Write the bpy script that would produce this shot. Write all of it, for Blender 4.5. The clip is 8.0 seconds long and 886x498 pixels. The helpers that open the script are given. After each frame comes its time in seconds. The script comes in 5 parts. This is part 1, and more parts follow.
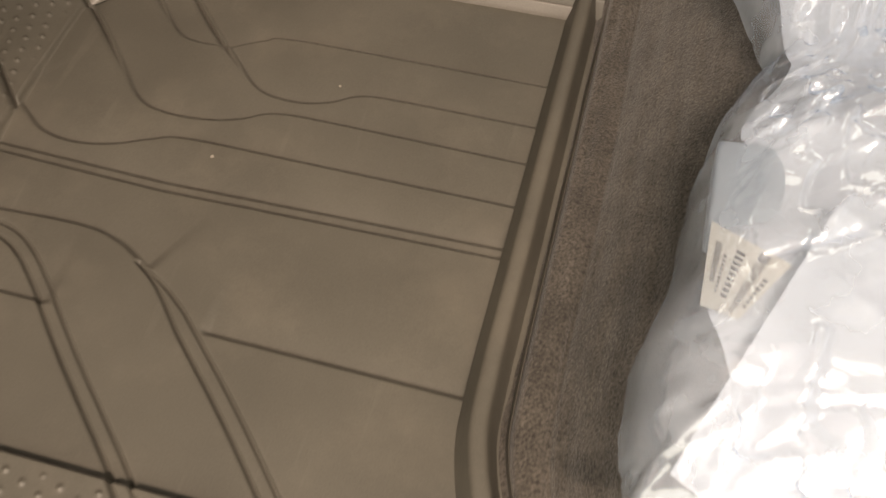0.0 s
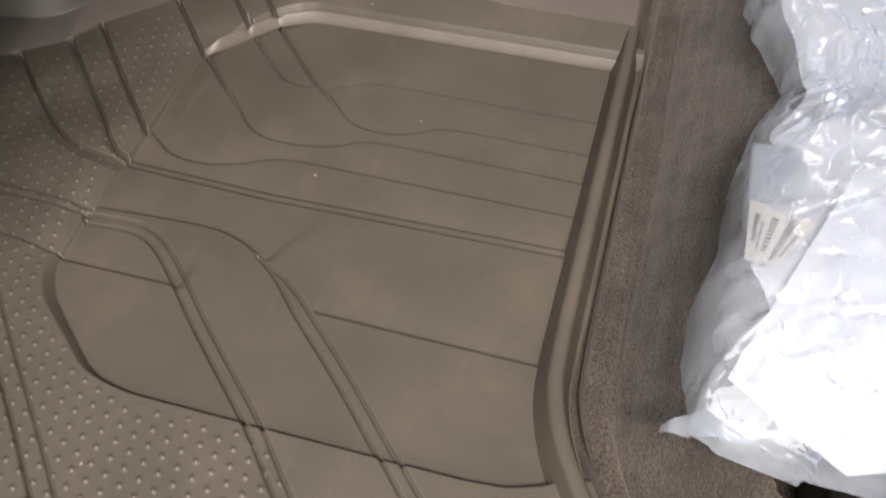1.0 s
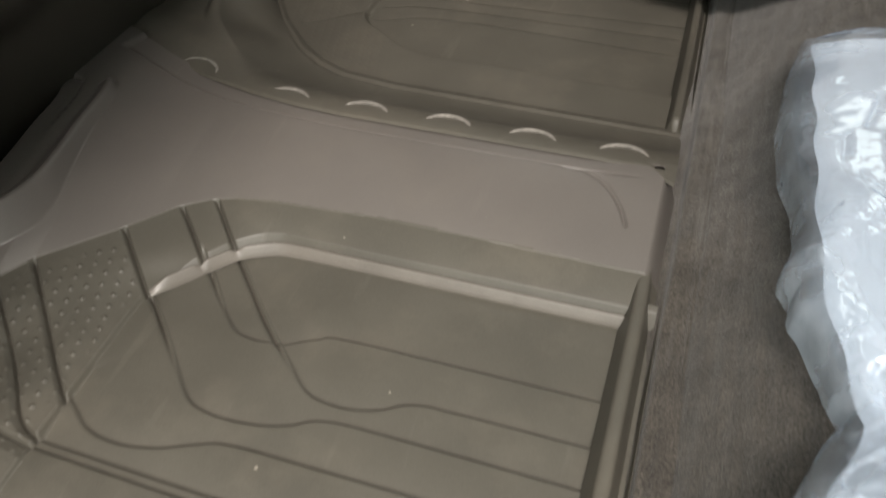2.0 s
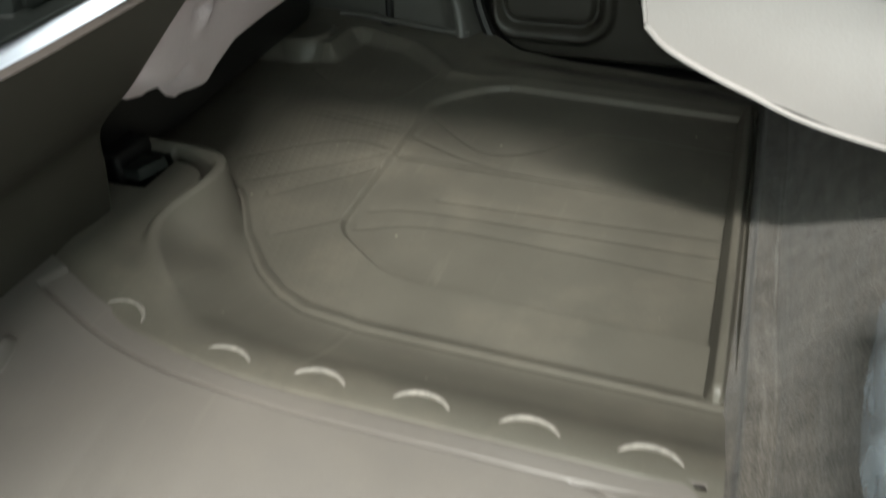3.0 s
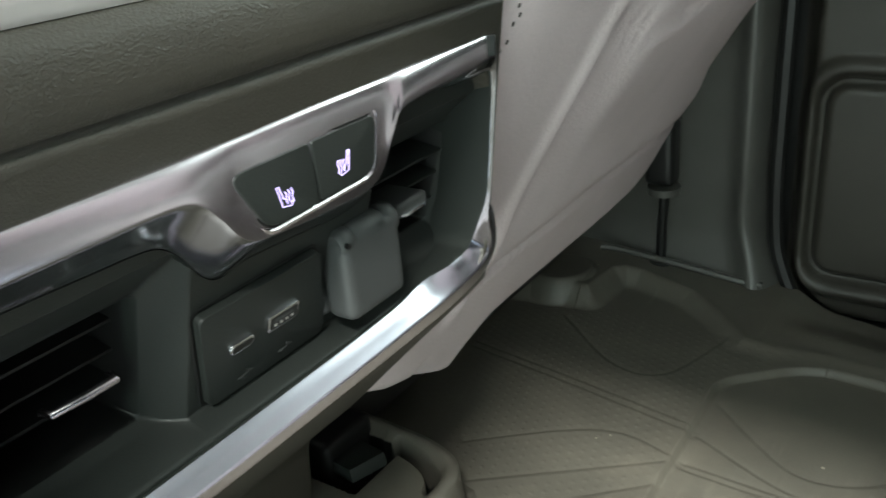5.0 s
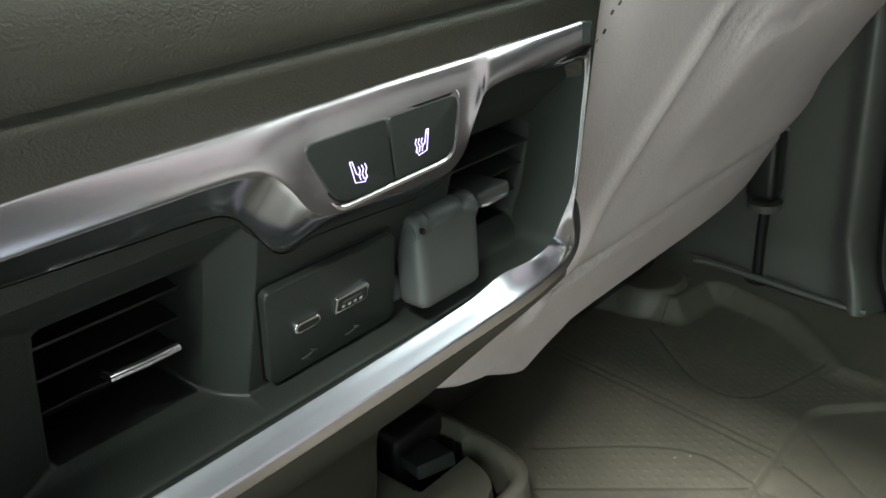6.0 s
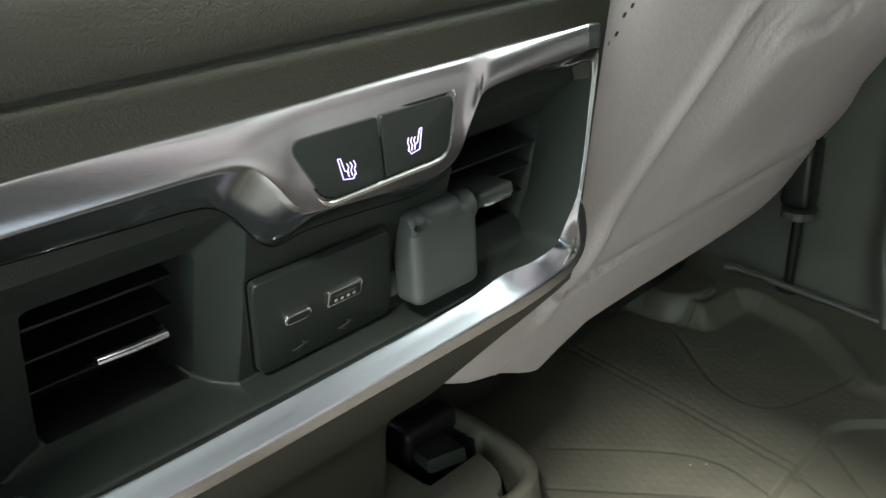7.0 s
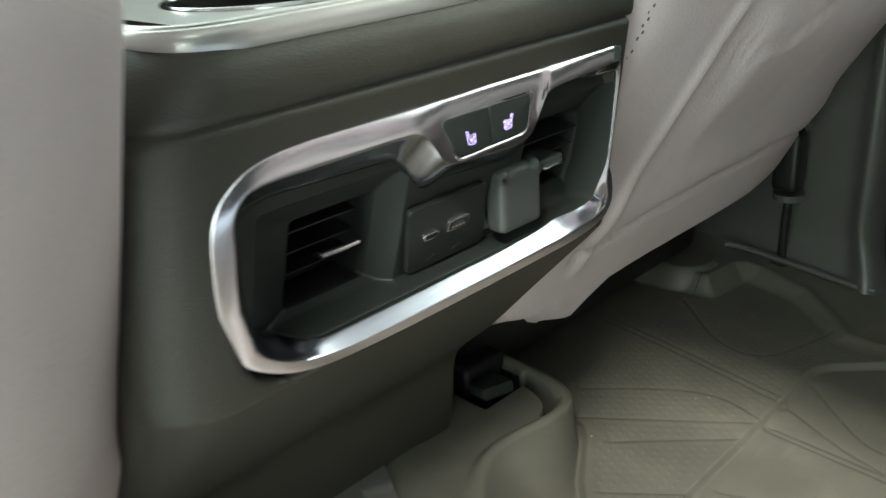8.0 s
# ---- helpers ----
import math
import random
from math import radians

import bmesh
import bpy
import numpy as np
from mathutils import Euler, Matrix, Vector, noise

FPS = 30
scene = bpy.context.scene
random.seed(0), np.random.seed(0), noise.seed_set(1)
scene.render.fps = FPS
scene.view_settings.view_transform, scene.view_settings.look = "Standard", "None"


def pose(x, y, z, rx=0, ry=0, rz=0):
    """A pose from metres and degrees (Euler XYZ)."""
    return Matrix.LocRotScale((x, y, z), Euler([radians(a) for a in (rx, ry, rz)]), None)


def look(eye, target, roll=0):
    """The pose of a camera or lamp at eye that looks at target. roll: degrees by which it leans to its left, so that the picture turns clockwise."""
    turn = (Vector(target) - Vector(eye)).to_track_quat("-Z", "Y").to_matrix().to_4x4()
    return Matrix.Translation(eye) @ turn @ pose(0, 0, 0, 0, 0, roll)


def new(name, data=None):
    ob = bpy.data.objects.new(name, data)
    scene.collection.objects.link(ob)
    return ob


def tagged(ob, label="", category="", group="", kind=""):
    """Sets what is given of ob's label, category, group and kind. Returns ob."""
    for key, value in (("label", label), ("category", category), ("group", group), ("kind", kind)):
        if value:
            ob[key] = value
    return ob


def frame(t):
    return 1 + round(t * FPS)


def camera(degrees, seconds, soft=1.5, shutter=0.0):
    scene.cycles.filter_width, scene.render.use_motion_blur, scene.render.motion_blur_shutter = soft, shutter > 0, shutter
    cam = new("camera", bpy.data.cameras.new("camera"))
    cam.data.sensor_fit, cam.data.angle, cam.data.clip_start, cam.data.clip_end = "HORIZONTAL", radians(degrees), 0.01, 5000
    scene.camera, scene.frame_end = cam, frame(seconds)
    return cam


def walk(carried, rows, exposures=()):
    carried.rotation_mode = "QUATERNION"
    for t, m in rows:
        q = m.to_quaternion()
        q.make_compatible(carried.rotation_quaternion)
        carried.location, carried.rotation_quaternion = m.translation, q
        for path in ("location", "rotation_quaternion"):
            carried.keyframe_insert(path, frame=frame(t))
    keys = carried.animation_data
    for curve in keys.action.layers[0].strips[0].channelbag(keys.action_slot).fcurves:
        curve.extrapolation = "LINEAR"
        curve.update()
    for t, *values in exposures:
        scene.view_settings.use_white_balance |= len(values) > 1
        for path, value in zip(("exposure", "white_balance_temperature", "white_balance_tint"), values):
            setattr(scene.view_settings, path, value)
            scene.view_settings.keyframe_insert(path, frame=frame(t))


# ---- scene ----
cam = camera(55.5, 8.0, shutter=0.35)
PATH = [
    (0, (0.208, 0.12, 0.413), (-0.103, 1.167, -1.262), -1.9),
    (0.5, (0.203, 0.051, 0.442), (-0.116, 1.116, -1.22), -1.8),
    (1, (0.191, 0.01, 0.45), (-0.179, 1.228, -1.093), -1.4),
    (1.3, (0.195, 0.03, 0.452), (-0.206, 1.31, -1.031), -1.4),
    (1.5, (0.19, 0.065, 0.461), (-0.219, 1.373, -0.996), -1.1),
    (1.7, (0.185, 0.109, 0.458), (-0.249, 1.452, -0.959), -1.3),
    (2.8, (0.158, 0.34, 0.443), (-0.397, 1.811, -0.793), -2.7),
    (3, (0.152, 0.384, 0.449), (-0.432, 1.891, -0.73), -3.2),
    (3.2, (0.133, 0.438, 0.465), (-0.472, 1.97, -0.669), -3.9),
    (3.5, (0.098, 0.501, 0.482), (-0.532, 2.105, -0.533), -4.0),
    (4, (0.043, 0.554, 0.476), (-0.688, 2.184, -0.424), -5.0),
    (4.5, (0.024, 0.562, 0.465), (-0.914, 2.105, -0.396), -5.2),
    (5, (0.011, 0.569, 0.46), (-1.073, 2.029, -0.373), -5.6),
    (5.2, (0.004, 0.57, 0.457), (-1.124, 2.002, -0.365), -5.8),
    (6.5, (0.013, 0.585, 0.449), (-1.281, 1.877, -0.36), -3.5),
    (7, (0.02, 0.589, 0.451), (-1.299, 1.852, -0.364), -3.4),
    (7.5, (0.048, 0.566, 0.459), (-1.289, 1.807, -0.362), -3.4),
    (8, (0.106, 0.457, 0.486), (-1.24, 1.703, -0.309), -4.4),
]
EXPOSURES = [(0, -0.24, 8500, 22), (0.5, -0.17, 7250, 24), (1.0, -0.15, 7280, 24), (1.7, -0.12, 7000, 16), (2.8, 0.70, 6500, 4), (3.1, 0.86, 6450, 2), (3.5, 1.03, 6300, -3), (4.0, 1.12, 6150, -4), (5.0, 1.14, 6300, -1), (7.0, 1.13, 6450, -4), (8.0, 1.10, 6450, -2)]
walk(cam, [(t, look(eye, target, roll)) for t, eye, target, roll in PATH], EXPOSURES)

# ---- light ----
world = bpy.data.worlds.new("sky")
scene.world = world
world.use_nodes = True
wn = world.node_tree.nodes
# the bright hall round the parked cab
wn["Background"].inputs["Color"].default_value = (0.90, 1.0, 0.965, 1)
wn["Background"].inputs["Strength"].default_value = 2.5


def area_lamp(name, eye, target, sx, sy, watts, colour):
    data = bpy.data.lights.new(name, "AREA")
    data.shape, data.size, data.size_y, data.energy, data.color = "RECTANGLE", sx, sy, watts, colour
    lamp = new(name, data)
    lamp.matrix_world = look(eye, target)
    return lamp


# the hall's long ceiling lamp, whose light falls in under the roof edge of the open door
area_lamp("hall_lamp", (1.05, -1.75, 3.30), (1.05, 0.62, 0.0), 1.50, 0.16, 250, (1.0, 0.945, 0.905))

# ---- materials ----


def material(name, colour, rough=0.5, metal=0.0, vary=0.15, scale=40.0, grain=0.0, grain_scale=900.0, bump=0.0, bump_scale=600.0, dust=0.0, spec=0.5, coat=0.0, specks=0.0, streak=0.0):
    m = bpy.data.materials.new(name)
    m.use_nodes = True
    n, l = m.node_tree.nodes, m.node_tree.links
    b = n["Principled BSDF"]
    b.inputs["Roughness"].default_value = rough
    b.inputs["Metallic"].default_value = metal
    b.inputs["Specular IOR Level"].default_value = spec
    b.inputs["Coat Weight"].default_value = coat
    tc = n.new("ShaderNodeTexCoord")
    big = n.new("ShaderNodeTexNoise")
    big.inputs["Scale"].default_value, big.inputs["Detail"].default_value = scale, 4
    l.new(tc.outputs["Object"], big.inputs["Vector"])
    ramp = n.new("ShaderNodeMapRange")
    ramp.inputs["From Min"].default_value, ramp.inputs["From Max"].default_value = 0.3, 0.7
    ramp.inputs["To Min"].default_value, ramp.inputs["To Max"].default_value = 1 - vary, 1 + vary
    l.new(big.outputs["Fac"], ramp.inputs["Value"])
    last = ramp.outputs["Result"]
    fine = n.new("ShaderNodeTexNoise")
    fine.inputs["Scale"].default_value, fine.inputs["Detail"].default_value = grain_scale, 3
    l.new(tc.outputs["Object"], fine.inputs["Vector"])
    if grain:
        fr = n.new("ShaderNodeMapRange")
        fr.inputs["From Min"].default_value, fr.inputs["From Max"].default_value = 0.3, 0.7
        fr.inputs["To Min"].default_value, fr.inputs["To Max"].default_value = 1 - grain, 1 + grain
        l.new(fine.outputs["Fac"], fr.inputs["Value"])
        mul = n.new("ShaderNodeMath")
        mul.operation = "MULTIPLY"
        l.new(last, mul.inputs[0]), l.new(fr.outputs["Result"], mul.inputs[1])
        last = mul.outputs["Value"]
    if streak:
        sm = n.new("ShaderNodeMapping")
        sm.inputs["Scale"].default_value = (210, 7, 80)
        l.new(tc.outputs["Object"], sm.inputs["Vector"])
        sn = n.new("ShaderNodeTexNoise")
        sn.inputs["Scale"].default_value, sn.inputs["Detail"].default_value = 1.0, 3
        l.new(sm.outputs["Vector"], sn.inputs["Vector"])
        sr = n.new("ShaderNodeMapRange")
        sr.inputs["From Min"].default_value, sr.inputs["From Max"].default_value = 0.35, 0.65
        sr.inputs["To Min"].default_value, sr.inputs["To Max"].default_value = 1 - streak, 1 + streak
        l.new(sn.outputs["Fac"], sr.inputs["Value"])
        sx = n.new("ShaderNodeMath")
        sx.operation = "MULTIPLY"
        l.new(last, sx.inputs[0]), l.new(sr.outputs["Result"], sx.inputs[1])
        last = sx.outputs["Value"]
    tint = n.new("ShaderNodeVectorMath")
    tint.operation = "SCALE"
    tint.inputs[0].default_value = colour
    l.new(last, tint.inputs["Scale"])
    out = tint.outputs["Vector"]
    if dust:
        dn = n.new("ShaderNodeTexNoise")
        dn.inputs["Scale"].default_value, dn.inputs["Detail"].default_value, dn.inputs["Roughness"].default_value = 9.0, 8, 0.7
        l.new(tc.outputs["Object"], dn.inputs["Vector"])
        dr = n.new("ShaderNodeMapRange")
        dr.inputs["From Min"].default_value, dr.inputs["From Max"].default_value = 0.5, 0.75
        dr.inputs["To Max"].default_value = dust
        l.new(dn.outputs["Fac"], dr.inputs["Value"])
        mix = n.new("ShaderNodeMix")
        mix.data_type = "RGBA"
        l.new(dr.outputs["Result"], mix.inputs["Factor"])
        l.new(out, mix.inputs[6])
        mix.inputs[7].default_value = (0.22, 0.19, 0.15, 1)
        out = mix.outputs[2]
    if specks:
        vor = n.new("ShaderNodeTexVoronoi")
        vor.inputs["Scale"].default_value = 42
        l.new(tc.outputs["Object"], vor.inputs["Vector"])
        gate = n.new("ShaderNodeTexNoise")
        gate.inputs["Scale"].default_value, gate.inputs["Detail"].default_value = 16, 2
        l.new(tc.outputs["Object"], gate.inputs["Vector"])
        size = n.new("ShaderNodeMapRange")
        size.inputs["From Min"].default_value, size.inputs["From Max"].default_value = 0.52, 0.72
        size.inputs["To Min"].default_value, size.inputs["To Max"].default_value = 0.0, 0.085
        l.new(gate.outputs["Fac"], size.inputs["Value"])
        less = n.new("ShaderNodeMath")
        less.operation = "LESS_THAN"
        l.new(vor.outputs["Distance"], less.inputs[0]), l.new(size.outputs["Result"], less.inputs[1])
        amt = n.new("ShaderNodeMath")
        amt.operation = "MULTIPLY"
        amt.inputs[1].default_value = specks
        l.new(less.outputs["Value"], amt.inputs[0])
        # faint drag marks
        dm = n.new("ShaderNodeMapping")
        dm.inputs["Scale"].default_value = (70, 9, 9)
        dm.inputs["Rotation"].default_value = (0, 0, 0.6)
        l.new(tc.outputs["Object"], dm.inputs["Vector"])
        dn2 = n.new("ShaderNodeTexNoise")
        dn2.inputs["Scale"].default_value, dn2.inputs["Detail"].default_value = 1.0, 5
        l.new(dm.outputs["Vector"], dn2.inputs["Vector"])
        dr2 = n.new("ShaderNodeMapRange")
        dr2.inputs["From Min"].default_value, dr2.inputs["From Max"].default_value = 0.64, 0.78
        dr2.inputs["To Max"].default_value = 0.13 * specks
        l.new(dn2.outputs["Fac"], dr2.inputs["Value"])
        mx = n.new("ShaderNodeMath")
        mx.operation = "MAXIMUM"
        l.new(amt.outputs["Value"], mx.inputs[0]), l.new(dr2.outputs["Result"], mx.inputs[1])
        mix2 = n.new("ShaderNodeMix")
        mix2.data_type = "RGBA"
        l.new(mx.outputs["Value"], mix2.inputs["Factor"])
        l.new(out, mix2.inputs[6])
        mix2.inputs[7].default_value = (0.34, 0.31, 0.26, 1)
        out = mix2.outputs[2]
    l.new(out, b.inputs["Base Color"])
    if bump:
        bn = n.new("ShaderNodeTexNoise")
        bn.inputs["Scale"].default_value, bn.inputs["Detail"].default_value = bump_scale, 3
        l.new(tc.outputs["Object"], bn.inputs["Vector"])
        bp = n.new("ShaderNodeBump")
        bp.inputs["Strength"].default_value, bp.inputs["Distance"].default_value = bump, 0.001
        l.new(bn.outputs["Fac"], bp.inputs["Height"])
        l.new(bp.outputs["Normal"], b.inputs["Normal"])
    return m


RUBBER = material("liner_rubber", (0.0890, 0.0825, 0.0680), 0.46, vary=0.10, scale=14, grain=0.08, bump=0.12, bump_scale=900, specks=0.8, dust=0.26, spec=0.45)
SMOOTH = material("smooth_rubber", (0.124, 0.112, 0.102), 0.40, vary=0.06, scale=10, grain=0.04, bump=0.05, bump_scale=900, specks=0.6, dust=0.12, spec=0.6)
CARPET = material("carpet_pile", (0.064, 0.056, 0.047), 0.95, vary=0.25, scale=45, grain=0.60, grain_scale=620, bump=1.0, bump_scale=800, spec=0.1, streak=0.10)
CARPET.node_tree.nodes["Principled BSDF"].inputs["Sheen Weight"].default_value = 0.3
CARPET.node_tree.nodes["Principled BSDF"].inputs["Sheen Roughness"].default_value = 0.5
SOFT = material("soft_trim", (0.031, 0.0280, 0.0215), 0.40, vary=0.10, scale=20, bump=0.42, bump_scale=1300, spec=0.75)
PLASTIC = material("dark_plastic", (0.0190, 0.0215, 0.0200), 0.42, vary=0.05, scale=30, bump=0.12, bump_scale=1500, spec=0.32)
TRIM = material("pillar_trim", (0.068, 0.066, 0.060), 0.37, vary=0.08, scale=12, bump=0.25, bump_scale=900)
DOORTRIM = material("door_trim", (0.036, 0.033, 0.0275), 0.40, vary=0.10, scale=12, bump=0.3, bump_scale=900, spec=0.4)
GLOSS = material("dark_gloss", (0.05, 0.055, 0.055), 0.14, vary=0.03, scale=10, coat=0.5)
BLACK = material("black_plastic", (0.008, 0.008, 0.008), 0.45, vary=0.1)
CHROME = material("chrome", (0.80, 0.80, 0.84), 0.12, 1.0, vary=0.02, scale=60)
SATIN = material("satin_silver", (0.66, 0.64, 0.63), 0.30, 0.75, vary=0.02, scale=60, bump=0.02)
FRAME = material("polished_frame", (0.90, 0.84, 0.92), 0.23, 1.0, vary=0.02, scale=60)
# the frame's chrome with darker reflections put into the colour
DARKCHROME = material("dark_chrome", (0.42, 0.43, 0.46), 0.13, 1.0, vary=0.02, scale=60)
LEDGE = material("toned_ledge", (0.67, 0.66, 0.77), 0.20, 1.0, vary=0.03, scale=60)
CAPGREY = material("cap_grey", (0.045, 0.047, 0.047), 0.46, vary=0.06, bump=0.15, bump_scale=2200)
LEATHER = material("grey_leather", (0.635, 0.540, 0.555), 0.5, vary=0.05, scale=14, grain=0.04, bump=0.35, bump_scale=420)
# the front seats' leather, darkened to offset strong light on the rear cushion
DIMLEATHER = material("dimmed_leather", (0.285, 0.265, 0.257), 0.45, vary=0.04, scale=14, bump=0.25, bump_scale=500)
UNDERSIDE = material("bench_underside", (0.020, 0.021, 0.020), 0.8, vary=0.15, scale=30, grain=0.2, bump=0.4)
STITCH = material("stitch_thread", (0.10, 0.09, 0.085), 0.8)
PAPER = material("white_paper", (0.66, 0.69, 0.735), 0.7, vary=0.03)
LABELPAPER = material("label_paper", (0.80, 0.75, 0.66), 0.6, vary=0.03)
INK = material("label_ink", (0.16, 0.14, 0.13), 0.7)
BLUEGREY = material("packed_part", (0.36, 0.41, 0.45), 0.4, vary=0.15, scale=25)
TABEDGE = material("pale_tab_edge", (0.19, 0.175, 0.155), 0.7, vary=0.3, scale=200)
GREYPAINT = material("headliner_cloth", (0.55, 0.54, 0.52), 0.9, vary=0.05)


def icon_light():
    m = bpy.data.materials.new("icon_glow")
    m.use_nodes = True
    b = m.node_tree.nodes["Principled BSDF"]
    b.inputs["Base Color"].default_value = (0.6, 0.5, 0.9, 1)
    b.inputs["Emission Color"].default_value = (0.55, 0.40, 1.0, 1)
    b.inputs["Emission Strength"].default_value = 0.8
    return m


def plastic_film():
    m = bpy.data.materials.new("clear_film")
    m.use_nodes = True
    n, l = m.node_tree.nodes, m.node_tree.links
    b = n["Principled BSDF"]
    b.inputs["Base Color"].default_value = (0.72, 0.84, 0.98, 1)
    vo = n.new("ShaderNodeTexVoronoi")
    vo.feature = "DISTANCE_TO_EDGE"
    vo.inputs["Scale"].default_value = 46
    warp = n.new("ShaderNodeTexNoise")
    warp.inputs["Scale"].default_value, warp.inputs["Detail"].default_value = 30, 3
    add = n.new("ShaderNodeVectorMath")
    add.operation = "MULTIPLY_ADD"
    add.inputs[1].default_value = (0.05, 0.05, 0.05)
    tcw = n.new("ShaderNodeTexCoord")
    l.new(tcw.outputs["Object"], warp.inputs["Vector"])
    l.new(warp.outputs["Color"], add.inputs[0])
    l.new(tcw.outputs["Object"], add.inputs[2])
    l.new(add.outputs["Vector"], vo.inputs["Vector"])
    fold = n.new("ShaderNodeTexNoise")
    fold.noise_type = "RIDGED_MULTIFRACTAL"
    fold.inputs["Scale"].default_value, fold.inputs["Detail"].default_value = 26, 3
    l.new(tcw.outputs["Object"], fold.inputs["Vector"])
    both = n.new("ShaderNodeMath")
    both.operation = "MULTIPLY_ADD"
    both.inputs[1].default_value = 0.10
    l.new(fold.outputs["Fac"], both.inputs[0])
    l.new(vo.outputs["Distance"], both.inputs[2])
    bp = n.new("ShaderNodeBump")
    bp.inputs["Strength"].default_value, bp.inputs["Distance"].default_value = 0.24, 0.004
    l.new(both.outputs["Value"], bp.inputs["Height"])
    l.new(bp.outputs["Normal"], b.inputs["Normal"])
    b.inputs["Roughness"].default_value = 0.6
    b.inputs["Specular IOR Level"].default_value = 0.0
    tr = n.new("ShaderNodeBsdfTransparent")
    tr.inputs["Color"].default_value = (0.90, 0.95, 1.0, 1)
    milky = n.new("ShaderNodeMixShader")
    nz = n.new("ShaderNodeTexNoise")
    nz.inputs["Scale"].default_value, nz.inputs["Detail"].default_value = 24, 5
    l.new(tcw.outputs["Object"], nz.inputs["Vector"])
    mr = n.new("ShaderNodeMapRange")
    mr.inputs["From Min"].default_value, mr.inputs["From Max"].default_value = 0.35, 0.68
    mr.inputs["To Min"].default_value, mr.inputs["To Max"].default_value = 0.15, 0.42
    l.new(nz.outputs["Fac"], mr.inputs["Value"])
    l.new(mr.outputs["Result"], milky.inputs["Fac"])
    l.new(tr.outputs["BSDF"], milky.inputs[1])
    l.new(b.outputs["BSDF"], milky.inputs[2])
    gloss = n.new("ShaderNodeBsdfGlossy")
    gloss.inputs["Roughness"].default_value = 0.055
    gloss.inputs["Color"].default_value = (0.95, 0.97, 1.0, 1)
    l.new(bp.outputs["Normal"], gloss.inputs["Normal"])
    sheen = n.new("ShaderNodeMixShader")
    sheen.inputs["Fac"].default_value = 0.17
    l.new(milky.outputs["Shader"], sheen.inputs[1])
    l.new(gloss.outputs["BSDF"], sheen.inputs[2])
    l.new(sheen.outputs["Shader"], n["Material Output"].inputs["Surface"])
    return m


GLOW = icon_light()
FILM = plastic_film()

# ---- mesh helpers ----


def thing(name, label, category, place=(0, 0, 0), group="", kind=""):
    ob = new(name)
    ob.location = place
    return tagged(ob, label, category, group, kind)


def attach(ob, parent):
    if parent is not None:
        ob.parent = parent
        bpy.context.view_layer.update()
        ob.matrix_parent_inverse = parent.matrix_world.inverted()
    return ob


def part(name, bm, mat, parent=None, label="", smooth=True):
    me = bpy.data.meshes.new(name)
    bmesh.ops.recalc_face_normals(bm, faces=bm.faces)
    bm.to_mesh(me)
    bm.free()
    me.materials.append(mat)
    if smooth:
        me.shade_smooth()
        me.set_sharp_from_angle(angle=radians(40))
    ob = new(name, me)
    tagged(ob, label)
    return attach(ob, parent)


def sheet(name, px, py, pz, mat, parent=None, label="", close_u=False):
    """A grid of points as one smooth mesh."""
    nu, nv = px.shape
    me = bpy.data.meshes.new(name)
    co = np.stack([px, py, pz], -1).reshape(-1, 3)
    iu = np.arange(nu if close_u else nu - 1)
    a = (iu[:, None] * nv + np.arange(nv - 1)[None]).ravel()
    c = (((iu[:, None] + 1) % nu) * nv + np.arange(nv - 1)[None]).ravel()
    faces = np.stack([a, c, c + 1, a + 1], 1)
    me.vertices.add(len(co))
    me.vertices.foreach_set("co", co.ravel().astype(np.float32))
    me.loops.add(faces.size)
    me.loops.foreach_set("vertex_index", faces.ravel().astype(np.int32))
    me.polygons.add(len(faces))
    me.polygons.foreach_set("loop_start", np.arange(0, faces.size, 4, dtype=np.int32))
    me.polygons.foreach_set("use_smooth", np.ones(len(faces), bool))
    me.update(calc_edges=True)
    me.validate()
    me.materials.append(mat)
    ob = new(name, me)
    tagged(ob, label)
    return attach(ob, parent)


def box_bm(x0, x1, y0, y1, z0, z1, bevel=0.0, segments=2):
    bm = bmesh.new()
    bmesh.ops.create_cube(bm, size=1)
    for v in bm.verts:
        v.co = Vector(((x0 + x1) / 2 + v.co.x * (x1 - x0), (y0 + y1) / 2 + v.co.y * (y1 - y0), (z0 + z1) / 2 + v.co.z * (z1 - z0)))
    if bevel:
        bmesh.ops.bevel(bm, geom=bm.edges[:], offset=bevel, segments=segments, affect="EDGES", profile=0.6)
    return bm


def moved(bm, m):
    bmesh.ops.transform(bm, matrix=m, verts=bm.verts)
    return bm


def prism_bm(outline, depth, bevel=0.0, segments=2):
    """An outline in local (y, z), facing +x, extruded from x = 0 to x = depth."""
    bm = bmesh.new()
    low = [bm.verts.new((0, y, z)) for y, z in outline]
    high = [bm.verts.new((depth, y, z)) for y, z in outline]
    bm.faces.new(low)
    top = bm.faces.new(high)
    for i in range(len(low)):
        j = (i + 1) % len(low)
        bm.faces.new((low[i], low[j], high[j], high[i]))
    if bevel:
        bmesh.ops.bevel(bm, geom=list(top.edges), offset=bevel, segments=segments, affect="EDGES", profile=0.6)
    return bm


def rounded(points, radius, steps=5):
    """Corners of a closed outline turned into arcs."""
    out = []
    n = len(points)
    for i in range(n):
        p, a, b = (Vector(points[k % n]) for k in (i, i - 1, i + 1))
        r = radius[i] if isinstance(radius, (list, tuple)) else radius
        da, db = (a - p), (b - p)
        r = min(r, da.length * 0.48, db.length * 0.48)
        s, e = p + da.normalized() * r, p + db.normalized() * r
        for k in range(steps + 1):
            t = k / steps
            out.append(tuple((1 - t) ** 2 * s + 2 * t * (1 - t) * p + t * t * e))
    return out


